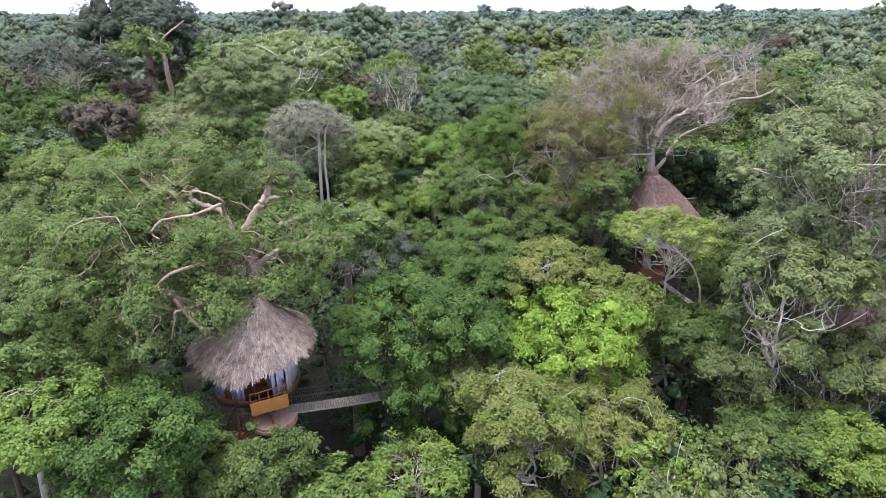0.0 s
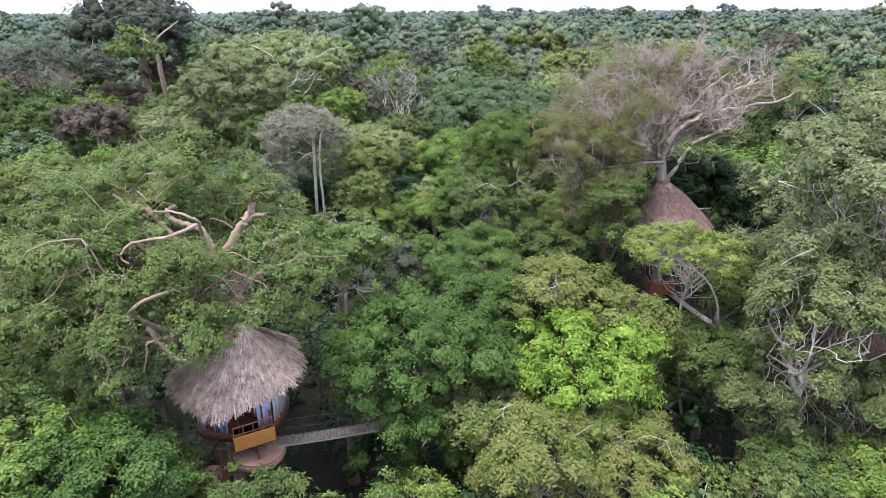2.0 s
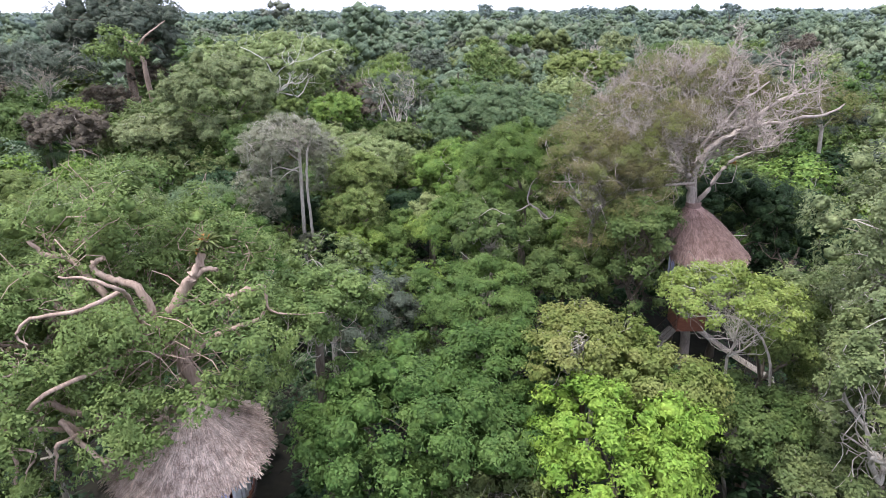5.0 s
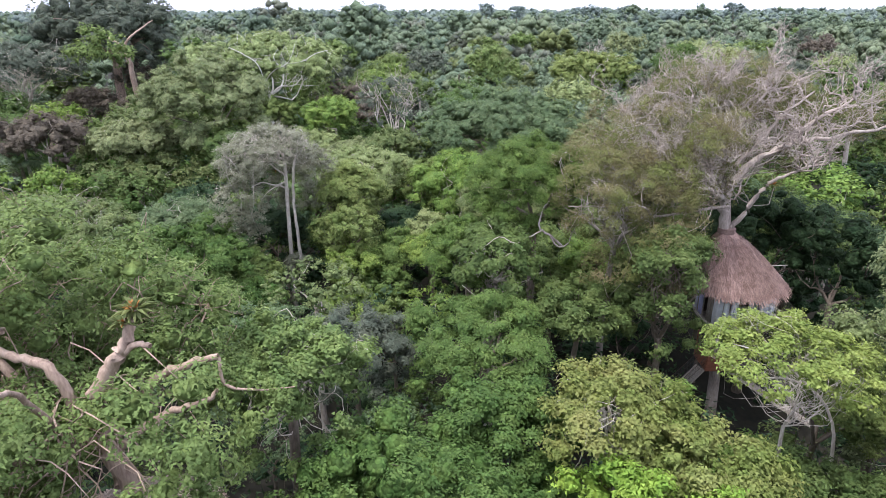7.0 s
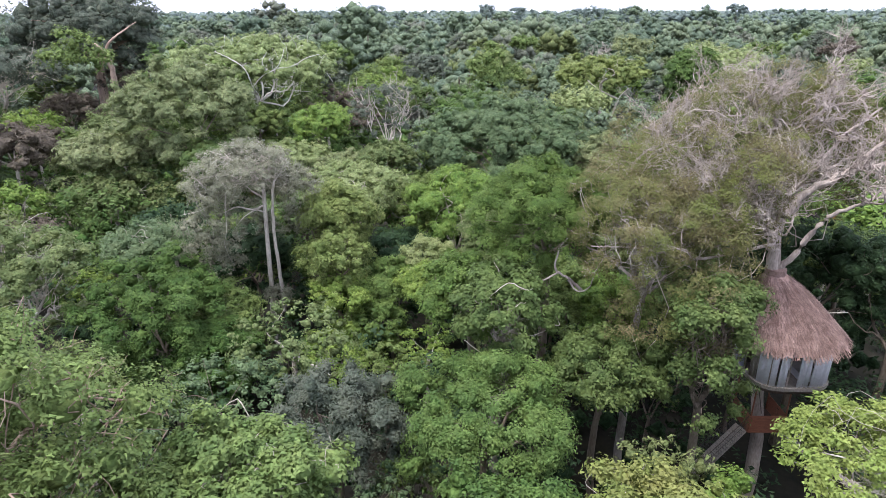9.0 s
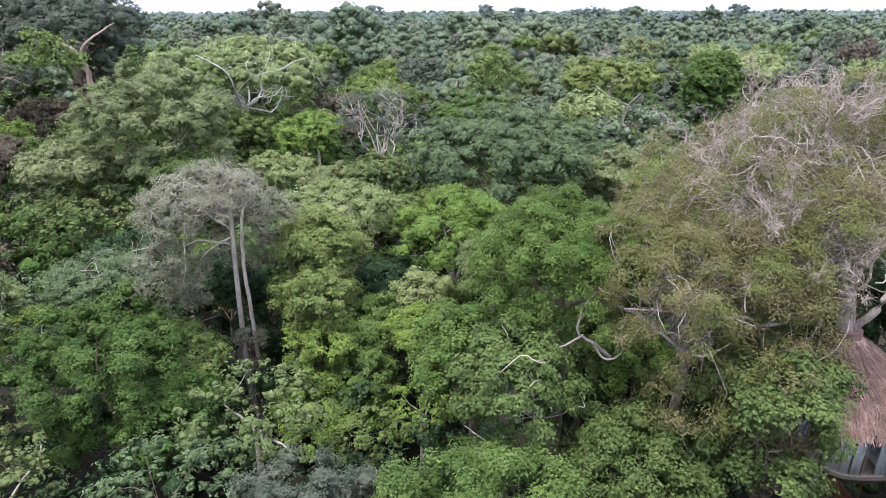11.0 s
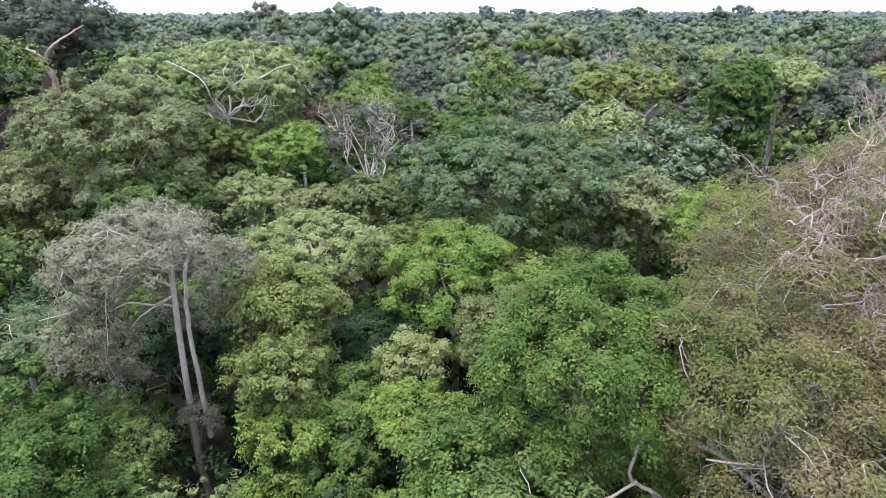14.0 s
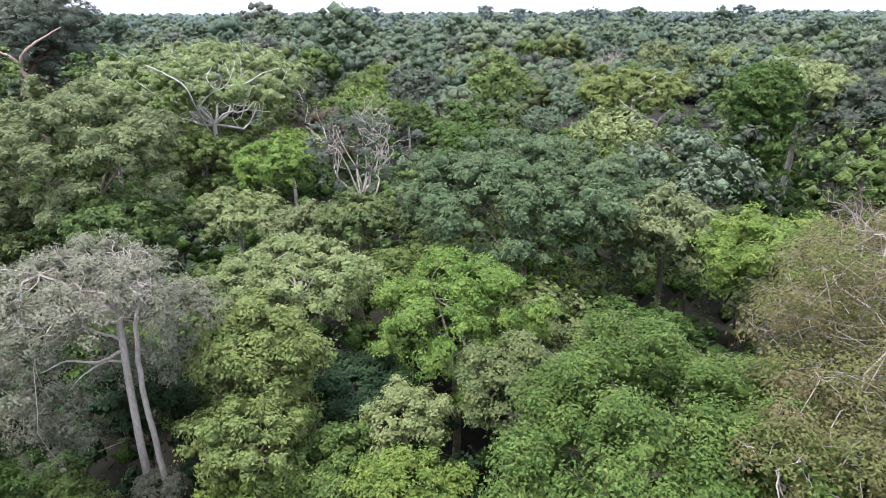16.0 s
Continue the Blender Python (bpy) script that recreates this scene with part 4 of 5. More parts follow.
tree("broad grey-green umbrella-shaped tree with tiers of pale boughs", -75.0, 124.0, 25.0, 11.0, "greygreen", up=0.32, low=0.6, clumps=100, size=0.16, count=17000, long=0.5, wide=0.28, tuft=0.3, bark="bark_pale", limbs=9, twigs=50, fork=13, rough=0.3, core=0.4, seed=109)

# ---- single crowns in the farther canopy ----
tree("dull purplish tree in the farther canopy", -66.3, 128.6, 17, 5.7, "plum", up=0.65, low=1.2, clumps=40, size=0.25, count=5674, long=0.49, wide=0.29, tuft=0.39, bark="bark_pale", seed=200)
tree("olive-green tree in the farther canopy", -47.6, 108.6, 16.5, 5.2, "olive", up=0.65, low=1.2, clumps=40, size=0.25, count=6898, long=0.40, wide=0.24, tuft=0.32, bark="bark_pale", seed=201)
tree("deep green upright tree in the farther canopy", -36.4, 108.6, 18.5, 4.1, "deep", up=0.65, low=1.2, clumps=40, size=0.25, count=4257, long=0.40, wide=0.24, tuft=0.32, bark="bark_pale", seed=202)
tree("yellow-green tree in the farther canopy", -62.7, 112.5, 16, 4.1, "yellow", up=0.65, low=1.2, clumps=40, size=0.25, count=3879, long=0.42, wide=0.26, tuft=0.34, bark="bark_pale", seed=203)
tree("yellow-green domed tree in the farther canopy", -17.8, 113.2, 17, 3.9, "yellow", up=0.65, low=1.2, clumps=40, size=0.25, count=3432, long=0.42, wide=0.26, tuft=0.34, bark="bark_pale", seed=204)
tree("broad green tree in the farther canopy", -13.4, 200.1, 18, 11.6, "mid", up=0.65, low=1.2, clumps=40, size=0.25, count=8863, long=0.79, wide=0.48, tuft=0.63, bark="bark_pale", seed=205)
tree("pale cream-green tree in the farther canopy", 97.7, 172.4, 19, 4.9, "paleyellow", up=0.65, low=1.2, clumps=40, size=0.25, count=2223, long=0.67, wide=0.41, tuft=0.54, bark="bark_pale", seed=206)
tree("fresh green tree in the farther canopy", -32.8, 176.2, 16, 5.8, "fresh", up=0.65, low=1.2, clumps=40, size=0.25, count=2941, long=0.69, wide=0.41, tuft=0.55, bark="bark_pale", seed=207)
tree("grey-green umbrella tree in the farther canopy", -103.4, 167.6, 20, 10.2, "greygreen", up=0.45, low=0.6, clumps=40, size=0.25, count=8346, long=0.65, wide=0.40, tuft=0.52, bark="bark_pale", seed=208)
tree("leafy green tree in the farther canopy", 110.0, 244.2, 19, 10.1, "mid", up=0.65, low=1.2, clumps=40, size=0.25, count=4465, long=0.97, wide=0.60, tuft=0.78, bark="bark_pale", seed=209)
tree("pale open tree in the farther canopy", 91.4, 245.6, 19, 12.2, "paleyellow", up=0.45, low=0.6, clumps=40, size=0.25, count=6429, long=0.98, wide=0.60, tuft=0.78, bark="bark_pale", seed=210)
tree("grey-green tree in the farther canopy", 65.4, 137.7, 21, 5.6, "greygreen", up=0.65, low=1.2, clumps=40, size=0.25, count=7809, long=0.41, wide=0.26, tuft=0.33, bark="bark_pale", seed=211)
tree("tall green tree in the farther canopy", 25.5, 282.5, 18, 9.5, "mid", up=0.65, low=1.2, clumps=40, size=0.25, count=3622, long=1.02, wide=0.62, tuft=0.81, bark="bark_pale", seed=212)
tree("dull green tree in the farther canopy", -34.4, 217.9, 17, 9.4, "distant", up=0.65, low=1.2, clumps=40, size=0.25, count=6558, long=0.75, wide=0.45, tuft=0.60, bark="bark_pale", seed=213)
tree("bright bluish-green tree in the farther canopy", 33.7, 115.3, 16, 2.4, "fresh", up=0.65, low=1.2, clumps=40, size=0.25, count=1681, long=0.38, wide=0.23, tuft=0.30, bark="bark_pale", seed=214)
tree("brownish tree in the farther canopy", 29.7, 117.3, 14, 2.2, "plum", up=0.65, low=1.2, clumps=40, size=0.25, count=1323, long=0.38, wide=0.23, tuft=0.30, bark="bark_pale", seed=215)
tree("fresh green tree in the farther canopy", -27.2, 118.7, 15.5, 2.2, "fresh", up=0.65, low=1.2, clumps=40, size=0.25, count=1347, long=0.38, wide=0.23, tuft=0.30, bark="bark_pale", seed=216)
tree("dark green tree in the farther canopy", -5.0, 140.4, 16.5, 3.4, "deep", up=0.65, low=1.2, clumps=40, size=0.25, count=2682, long=0.42, wide=0.26, tuft=0.34, bark="bark_pale", seed=217)
tree("distant green tree in the farther canopy", -92.1, 237.9, 18, 8.7, "distant", up=0.65, low=1.2, clumps=40, size=0.25, count=4510, long=0.83, wide=0.51, tuft=0.66, bark="bark_pale", seed=218)
tree("soft green tree in the farther canopy", 17.6, 145.9, 14.5, 3.4, "distant", up=0.65, low=1.2, clumps=40, size=0.25, count=2358, long=0.44, wide=0.27, tuft=0.36, bark="bark_pale", seed=219)
tree("green tree in the farther canopy", 20.4, 117.6, 14, 2.9, "mid", up=0.65, low=1.2, clumps=40, size=0.25, count=2365, long=0.38, wide=0.23, tuft=0.30, bark="bark_pale", seed=220)
tree("dense dark green tree in the farther canopy", -65.2, 98.8, 17, 6.7, "deep", up=0.65, low=1.2, clumps=40, size=0.25, count=8773, long=0.42, wide=0.26, tuft=0.33, bark="bark_pale", seed=221)
tree("bluish green tree in the farther canopy", -56.1, 93.3, 16, 2.6, "bluegreen", up=0.65, low=1.2, clumps=40, size=0.25, count=1734, long=0.40, wide=0.24, tuft=0.32, bark="bark_pale", seed=222)
tree("light olive tree in the farther canopy", -36.1, 85.2, 14, 4.4, "olive", up=0.65, low=1.2, clumps=40, size=0.25, count=5427, long=0.38, wide=0.23, tuft=0.30, bark="bark_pale", seed=223)
tree("dark green tree in the farther canopy", -24.4, 70.7, 14, 3.0, "dark", up=0.65, low=1.2, clumps=40, size=0.25, count=3351, long=0.30, wide=0.196, tuft=0.30, bark="bark_pale", seed=224)
tree("yellow-green tree in the farther canopy", -45.1, 80.7, 13, 3.0, "yellow", up=0.65, low=1.2, clumps=40, size=0.25, count=2620, long=0.38, wide=0.23, tuft=0.30, bark="bark_pale", seed=225)
tree("dull grey-green tree in the farther canopy", 50.6, 89.0, 22, 5.6, "greygreen", up=0.65, low=1.2, clumps=40, size=0.25, count=8913, long=0.38, wide=0.23, tuft=0.30, bark="bark_pale", seed=226)
# these crowns wear the leaf colour that has horizon haze painted in
tree("haze-tinted emergent tree standing up along the horizon", -169, 620, 30.8, 10.8, "horizon", up=0.42, low=1.6, floor=-0.8, clumps=40, size=0.26, count=900, long=1.9, wide=1.4, tuft=0.9, per=6, limbs=3, seed=240)
tree("haze-tinted emergent tree standing up along the horizon", -148, 620, 31.2, 11.6, "horizon", up=0.42, low=1.6, floor=-0.8, clumps=40, size=0.26, count=900, long=1.9, wide=1.4, tuft=0.9, per=6, limbs=3, seed=241)
tree("haze-tinted emergent tree standing up along the horizon", -81, 620, 33.3, 12.5, "horizon", up=0.42, low=1.6, floor=-0.8, clumps=40, size=0.26, count=900, long=1.9, wide=1.4, tuft=0.9, per=6, limbs=3, seed=242)
tree("haze-tinted emergent tree standing up along the horizon", -63, 620, 33.2, 9.1, "horizon", up=0.42, low=1.6, floor=-0.8, clumps=40, size=0.26, count=900, long=1.9, wide=1.4, tuft=0.9, per=6, limbs=3, seed=243)
tree("haze-tinted emergent tree standing up along the horizon", 39, 620, 33.6, 6.6, "horizon", up=0.42, low=1.6, floor=-0.8, clumps=40, size=0.26, count=900, long=1.9, wide=1.4, tuft=0.9, per=6, limbs=3, seed=244)
tree("haze-tinted emergent tree standing up along the horizon", 133, 620, 32.1, 14.1, "horizon", up=0.42, low=1.6, floor=-0.8, clumps=40, size=0.26, count=900, long=1.9, wide=1.4, tuft=0.9, per=6, limbs=3, seed=245)
tree("haze-tinted emergent tree standing up along the horizon", 171, 620, 32.0, 10.8, "horizon", up=0.42, low=1.6, floor=-0.8, clumps=40, size=0.26, count=900, long=1.9, wide=1.4, tuft=0.9, per=6, limbs=3, seed=246)
tree("haze-tinted emergent tree standing up along the horizon", 268, 620, 33.4, 10.8, "horizon", up=0.42, low=1.6, floor=-0.8, clumps=40, size=0.26, count=900, long=1.9, wide=1.4, tuft=0.9, per=6, limbs=3, seed=247)
tree("haze-tinted emergent tree standing up along the horizon", 408, 620, 30.7, 10.8, "horizon", up=0.42, low=1.6, floor=-0.8, clumps=40, size=0.26, count=900, long=1.9, wide=1.4, tuft=0.9, per=6, limbs=3, seed=248)
tree("haze-tinted emergent tree standing up along the horizon", 67, 620, 31.5, 7.5, "horizon", up=0.42, low=1.6, floor=-0.8, clumps=40, size=0.26, count=900, long=1.9, wide=1.4, tuft=0.9, per=6, limbs=3, seed=249)
tree("haze-tinted emergent tree standing up along the horizon", 221, 620, 29.2, 20.7, "horizon", up=0.42, low=1.6, floor=-0.8, clumps=40, size=0.26, count=900, long=1.9, wide=1.4, tuft=0.9, per=6, limbs=3, seed=250)
tree("haze-tinted emergent tree standing up along the horizon", -119, 620, 30.0, 16.6, "horizon", up=0.42, low=1.6, floor=-0.8, clumps=40, size=0.26, count=900, long=1.9, wide=1.4, tuft=0.9, per=6, limbs=3, seed=251)


def palm(x, y, top, size, leaf, seed):
    """A palm: ringed stem and arching feathered fronds."""
    rng = np.random.default_rng(seed)
    thing = tagged(new("palm_tree"), "slender palm with arching feathered fronds", "palm", group="palms")
    thing.location = (x, y, 0)
    piece("trunk", mesh_of("trunk", *tube(bent(rng, (0, 0, -0.3), (0, 0, top - size * 0.3), 7, 0.02, 0), [0.22] * 7, 8), "bark_brown", True), thing)
    n = 9
    s = np.linspace(0, 1, n)
    for k in range(14):
        a = k * 2.4 + rng.uniform(-0.2, 0.2)
        lift = rng.uniform(0.1, 1.0)
        out = np.array([math.cos(a), math.sin(a), 0])
        line = np.array([0, 0, top - size * 0.3]) + np.outer(s * size * 0.9, out) + np.outer(s * lift * size * 0.8 - s ** 2 * size * 0.75, (0, 0, 1))
        tris = []
        side = np.array([-out[1], out[0], 0])
        for i in range(1, n - 1):
            for h in (0, 0.5):
                p = line[i] * (1 - h) + line[i + 1] * h
                for q in (-1, 1):
                    e = p + side * q * size * 0.26 * math.sin(math.pi * min(1, s[i] + 0.12)) + out * size * 0.10 + np.array([0, 0, -size * 0.10])
                    w = out * size * 0.028
                    tris.append([p - w, p + w, e])
        v = np.array(tris).reshape(-1, 3)
        piece("frond", mesh_of("frond", v, np.arange(len(v)).reshape(-1, 3), leaf), thing)
    return thing


palm(-29.0, 266.0, 27.5, 7.0, "paleyellow", 1)
palm(-59.0, 94.0, 13.5, 5.0, "dark", 2)
palm(-55.5, 91.0, 12.5, 4.5, "bluegreen", 3)
palm(3.9, 178.2, 15.5, 5.0, "distant", 4)
palm(13.2, 213.6, 16.0, 5.0, "distant", 5)
palm(7.7, 211.0, 17.5, 5.0, "distant", 6)
palm(18.4, 205.0, 16.5, 5.0, "distant", 7)
palm(34.5, 112.0, 12.5, 4.5, "bluegreen", 8)


def bromeliad(x, y, z, size, seed):
    """A rosette of strap leaves perched on a bough, reddish at the heart."""
    rng = np.random.default_rng(seed)
    thing = tagged(new("bromeliad"), "spiky green and orange-red bromeliad perched on a bough", "bromeliad", group="perched bromeliads")
    thing.location = (x, y, z)
    for name, n, mat, up in (("rosette", 46, "olive", 0.5), ("heart", 22, "bromeliad_red", 1.0)):
        d = unit(rng.normal(size=(n, 3)) * np.array([1, 1, 0.4]) + np.array([0, 0, up]))
        side = unit(np.cross(d, np.array([0, 0, 1.0]))) * size * 0.07
        ln = size * rng.uniform(0.6, 1.0, (n, 1)) * (1 if name == "rosette" else 0.6)
        mid = d * ln * 0.6
        tip = d * ln + np.array([0, 0, -0.25]) * ln
        v = np.stack([-side * 0.5, side * 0.5, mid + side, tip, mid - side], 1).reshape(-1, 3)
        piece(name, mesh_of(name, v, np.arange(n * 5).reshape(-1, 5), mat), thing)


bromeliad(-8.95, 28.2, 21.9, 0.75, 1)
bromeliad(-9.3, 28.1, 21.5, 0.55, 2)
bromeliad(-14.3, 63.2, 17.0, 0.6, 3)
bromeliad(21.0, 50.3, 19.4, 0.6, 4)

# ---- the rest of the forest within reach ----
TAKEN = [(o.location.x, o.location.y) for o in scene.objects if o.get("category") == "tree"]
KEEP = ((-10.3, 27.5, 5.0), (19.0, 50.0, 5.5), (19.0, 45.0, 3.0), (23.0, 47.0, 3.5), (28.0, 34.6, 4.0))
KINDS = (("mid", "green", 15.0, 3.6, 0.6, 1.1), ("deep", "deep green", 13.5, 3.4, 0.7, 1.2), ("olive", "olive-green", 15.0, 3.8, 0.5, 0.9), ("dark", "dark green", 13.0, 3.6, 0.7, 1.2),
         ("bluegreen", "bluish green", 15.0, 4.0, 0.5, 0.9), ("yellow", "yellow-green", 14.0, 3.2, 0.6, 1.0), ("fresh", "fresh green", 13.0, 3.2, 0.6, 1.0), ("greygreen", "grey-green", 15.0, 3.6, 0.6, 1.0),
         ("olive", "light olive", 17.0, 4.4, 0.4, 0.6), ("plum", "dull brownish", 15.0, 3.8, 0.5, 0.9))


def filler():
    """Trees of ten kinds on a jittered grid wherever no other tree stands."""
    rng = np.random.default_rng(5)
    near, far = [], []
    for i, (leaf, word, top, r, up, low) in enumerate(KINDS):
        pale = "bark_pale" if i in (2, 5, 8) else "bark_brown"
        near.append(tree(f"{word} rainforest tree among its neighbours", 0, -60 - 8 * i, top, r, leaf, up, low * 1.7, grain=1, core=0.36, clumps=44, floor=-0.92, size=0.27, count=3000, long=0.28, wide=0.165, bark=pale, limbs=3, branches=1, seed=100 + i))
        far.append(tree(f"{word} rainforest tree in the farther canopy", 0, -60 - 8 * i, top, r * 1.12, leaf, up, low * 1.5, grain=1, core=0.36, clumps=28, floor=-0.9, size=0.31, count=1500, long=0.55, wide=0.36, tuft=0.4, bark=pale, limbs=2, branches=0, seed=130 + i))
    used, spots = {}, []
    step = 6.2
    for gy in np.arange(2, 92, step):
        half = 22 + max(gy, 0) * 0.62
        for gx in np.arange(-half, half, step):
            px, py = gx + rng.uniform(-2.2, 2.2), gy + rng.uniform(-2.2, 2.2)
            gap = 3.4 if py < 85 else 4.6
            if min((px - a) ** 2 + (py - b) ** 2 for a, b in TAKEN) < gap ** 2 or any((px - a) ** 2 + (py - b) ** 2 < c * c for a, b, c in KEEP):
                continue
            spots.append((px, py))
    for px, py in spots:
        i = int(rng.choice(len(KINDS), p=(0.22, 0.17, 0.13, 0.05, 0.09, 0.11, 0.09, 0.05, 0.07, 0.02)))
        s = rng.uniform(0.72, 1.02) * (0.82 if py < 75 else 1.0)
        m = Matrix.LocRotScale((px, py, 0), Euler((0, 0, rng.uniform(0, 6.28))), None)
        source = near if py < 72 and abs(px) < 45 else far
        ob = copy_thing(source[i], m)
        ob.scale = (s * rng.uniform(0.9, 1.15), s * rng.uniform(0.9, 1.15), s)
        ob["group"] = "trees of the canopy"
    for ob in (*near, *far):
        for o in (*ob.children_recursive, ob):
            bpy.data.objects.remove(o)
    return len(spots)


filler()


def undergrowth(label, mat, start, end, gap, low, high, count, seed):
    """Low leafy growth between the trunks and over the forest floor."""
    rng = np.random.default_rng(seed)
    spots = [(px, py) for py in np.arange(start, end, 2.1) for px in np.arange(-22 - max(py, 0) * 0.7, 22 + max(py, 0) * 0.7, gap)]
    c = np.array([(px, py, 0) for px, py in spots]) + rng.uniform(-1, 1, (len(spots), 3)) * (1.3, 1.3, 0)
    c[:, 2] = rng.uniform(low, high, len(c))
    away = np.array([[(px - a) ** 2 + (py - b) ** 2 > r * r or pz < 3 for a, b, r in KEEP] for px, py, pz in c]).all(1)
    c = c[away]
    d = np.tile([0.0, 0.0, 1.0], (len(c), 1))
    wide = rng.uniform(1.2, 2.2, len(c)) * gap / 2.2
    v = leafy(rng, c, wide, d, count, 0.38, 0.25, 0.4, 16)
    bulk = masses(rng, c, wide * 0.45, 0)
    return tagged(piece("undergrowth", foliage("undergrowth", [v], bulk, mat), None), label, "undergrowth", kind="stuff")


# near growth takes the leaf colour that has understorey shade in it
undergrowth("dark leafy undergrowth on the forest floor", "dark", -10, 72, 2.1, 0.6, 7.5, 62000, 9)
undergrowth("green leafy understorey between farther trunks", "forest", 72, 150, 3.0, 2.0, 9.5, 58000, 10)


def woods(name, label, near, far, spacing, crown, lumps, per, size, mat_shares, seed, height=15.0, vary=2.6, steps=0, lump=(0.2, 0.3)):
    """Far canopy between two distances: domed crowns of leafy lumps, one mesh for each leaf colour."""
    rng = np.random.default_rng(seed)
    half = radians(44)
    n = int(half * (far ** 2 - near ** 2) / spacing ** 2)
    dist = np.sqrt(rng.uniform(near ** 2, far ** 2, n))
    ang = rng.uniform(-half, half, n)
    x, y = np.sin(ang) * dist, 10 + np.cos(ang) * dist
    free = np.array([min((a - p) ** 2 + (b - q) ** 2 for p, q in TAKEN) > 26 for a, b in zip(x, y)]) if near < 150 else np.ones(n, bool)
    x, y = x[free], y[free]
    n = len(x)
    h = height + rng.normal(size=n) * vary + np.where(rng.random(n) < 0.10, rng.uniform(2, 7, n), 0)
    r = crown * rng.uniform(0.55, 1.4, n)
    squash = rng.uniform(0.55, 1.15, n)
    kind = rng.choice(len(mat_shares), n, p=[s for _, s in mat_shares])
    for k, (mat, _) in enumerate(mat_shares):
        q = np.repeat(np.nonzero(kind == k)[0], lumps)
        u = rng.normal(size=(len(q), 3))
        u[:, 2] = np.abs(u[:, 2]) * 1.1 - 0.5
        u = unit(u)
        flat = np.stack([np.ones(len(q)), np.ones(len(q)), squash[q]], 1)
        rad = r[q] * rng.uniform(*lump, len(q))
        c = np.stack([x[q], y[q], h[q] - r[q] * squash[q]], 1) + u * (r[q] * (1 - 0.55 * rng.random(len(q)) ** 2) - rad)[:, None] * flat
        e = unit(rng.normal(size=(len(q) * per, 3)) + np.repeat(u, per, 0) * 0.7 + np.array([0, 0, 0.5]))
        pos = np.repeat(c, per, 0) + e * np.repeat(rad * 0.9, per)[:, None] * np.array([1, 1, 0.8])
        v = leaves(rng, pos, e, size, size * 0.7, 1, 0.2, size * 0.3)
        tagged(piece(name, foliage(name, [v], masses(rng, c, rad * (0.5 if near < 150 else 0.76), steps, 0.8, 0.8), mat), None), label, "woods", kind="stuff")


NEAR_MIX = (("mid", 0.27), ("distant", 0.06), ("deep", 0.17), ("dark", 0.02), ("yellow", 0.06), ("sage", 0.13), ("olive", 0.10), ("forest", 0.10), ("paleyellow", 0.04), ("greygreen", 0.03), ("plum", 0.02))
# mostly leaf colours with the haze mixed in, from here outwards
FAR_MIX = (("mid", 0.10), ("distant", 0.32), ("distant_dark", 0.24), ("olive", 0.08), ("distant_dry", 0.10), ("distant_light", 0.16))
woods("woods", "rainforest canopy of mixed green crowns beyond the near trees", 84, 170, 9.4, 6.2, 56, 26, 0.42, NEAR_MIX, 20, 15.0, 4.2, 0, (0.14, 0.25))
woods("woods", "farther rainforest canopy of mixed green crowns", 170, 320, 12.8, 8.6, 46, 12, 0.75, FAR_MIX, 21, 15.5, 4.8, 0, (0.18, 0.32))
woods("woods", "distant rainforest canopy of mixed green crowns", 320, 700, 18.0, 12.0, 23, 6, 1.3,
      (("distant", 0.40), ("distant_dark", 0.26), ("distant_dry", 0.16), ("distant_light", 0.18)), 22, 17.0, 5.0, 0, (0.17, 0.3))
# in the outermost rings the haze comes from the leaf colour
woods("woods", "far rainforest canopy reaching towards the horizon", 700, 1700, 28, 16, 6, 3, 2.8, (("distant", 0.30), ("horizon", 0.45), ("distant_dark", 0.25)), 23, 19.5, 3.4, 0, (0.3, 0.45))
woods("woods", "haze-tinted rainforest canopy along the horizon", 1700, 4700, 80, 40, 3, 2, 7, (("horizon", 0.75), ("distant_dark", 0.25)), 24, 24.5, 2.4, 0, (0.4, 0.6))

# ---- huts ----


def box(bm, a, b, turn=0.0, about=None):
    """An upright block between two corners, turned about a point."""
    lo, hi = Vector(a), Vector(b)
    made = bmesh.ops.create_cube(bm, size=1.0, matrix=Matrix.LocRotScale((lo + hi) / 2, None, hi - lo))["verts"]
    if turn:
        bmesh.ops.rotate(bm, verts=made, cent=about or (lo + hi) / 2, matrix=Matrix.Rotation(turn, 3, "Z"))
    return made


def block(name, a, b, mat, parent, label="", turn=0.0, bevel=0.012):
    bm = bmesh.new()
    box(bm, a, b, turn)
    bmesh.ops.bevel(bm, geom=bm.edges[:], offset=bevel, segments=1, affect="EDGES")
    return part(name, bm, mat, parent, label)


def beam(name, a, b, size, mat, parent, label="", sides=4):
    """A straight bar from a to b."""
    a, b = np.array(a, float), np.array(b, float)
    line = np.stack([a, a + (b - a) * 0.5, b])
    v, f = tube(line, [size / 2] * 3, sides)
    n = len(v) // 3
    bm = bmesh.new()
    vs = [bm.verts.new(p) for p in v]
    for q in f:
        bm.faces.new([vs[i] for i in q])
    bm.faces.new(vs[:n][::-1])
    bm.faces.new(vs[-n:])
    return part(name, bm, mat, parent, label, smooth=sides > 5)


def outline(theta, r, power):
    c, s = np.abs(np.cos(theta)), np.abs(np.sin(theta))
    return r / (c ** power + s ** power) ** (1 / power)


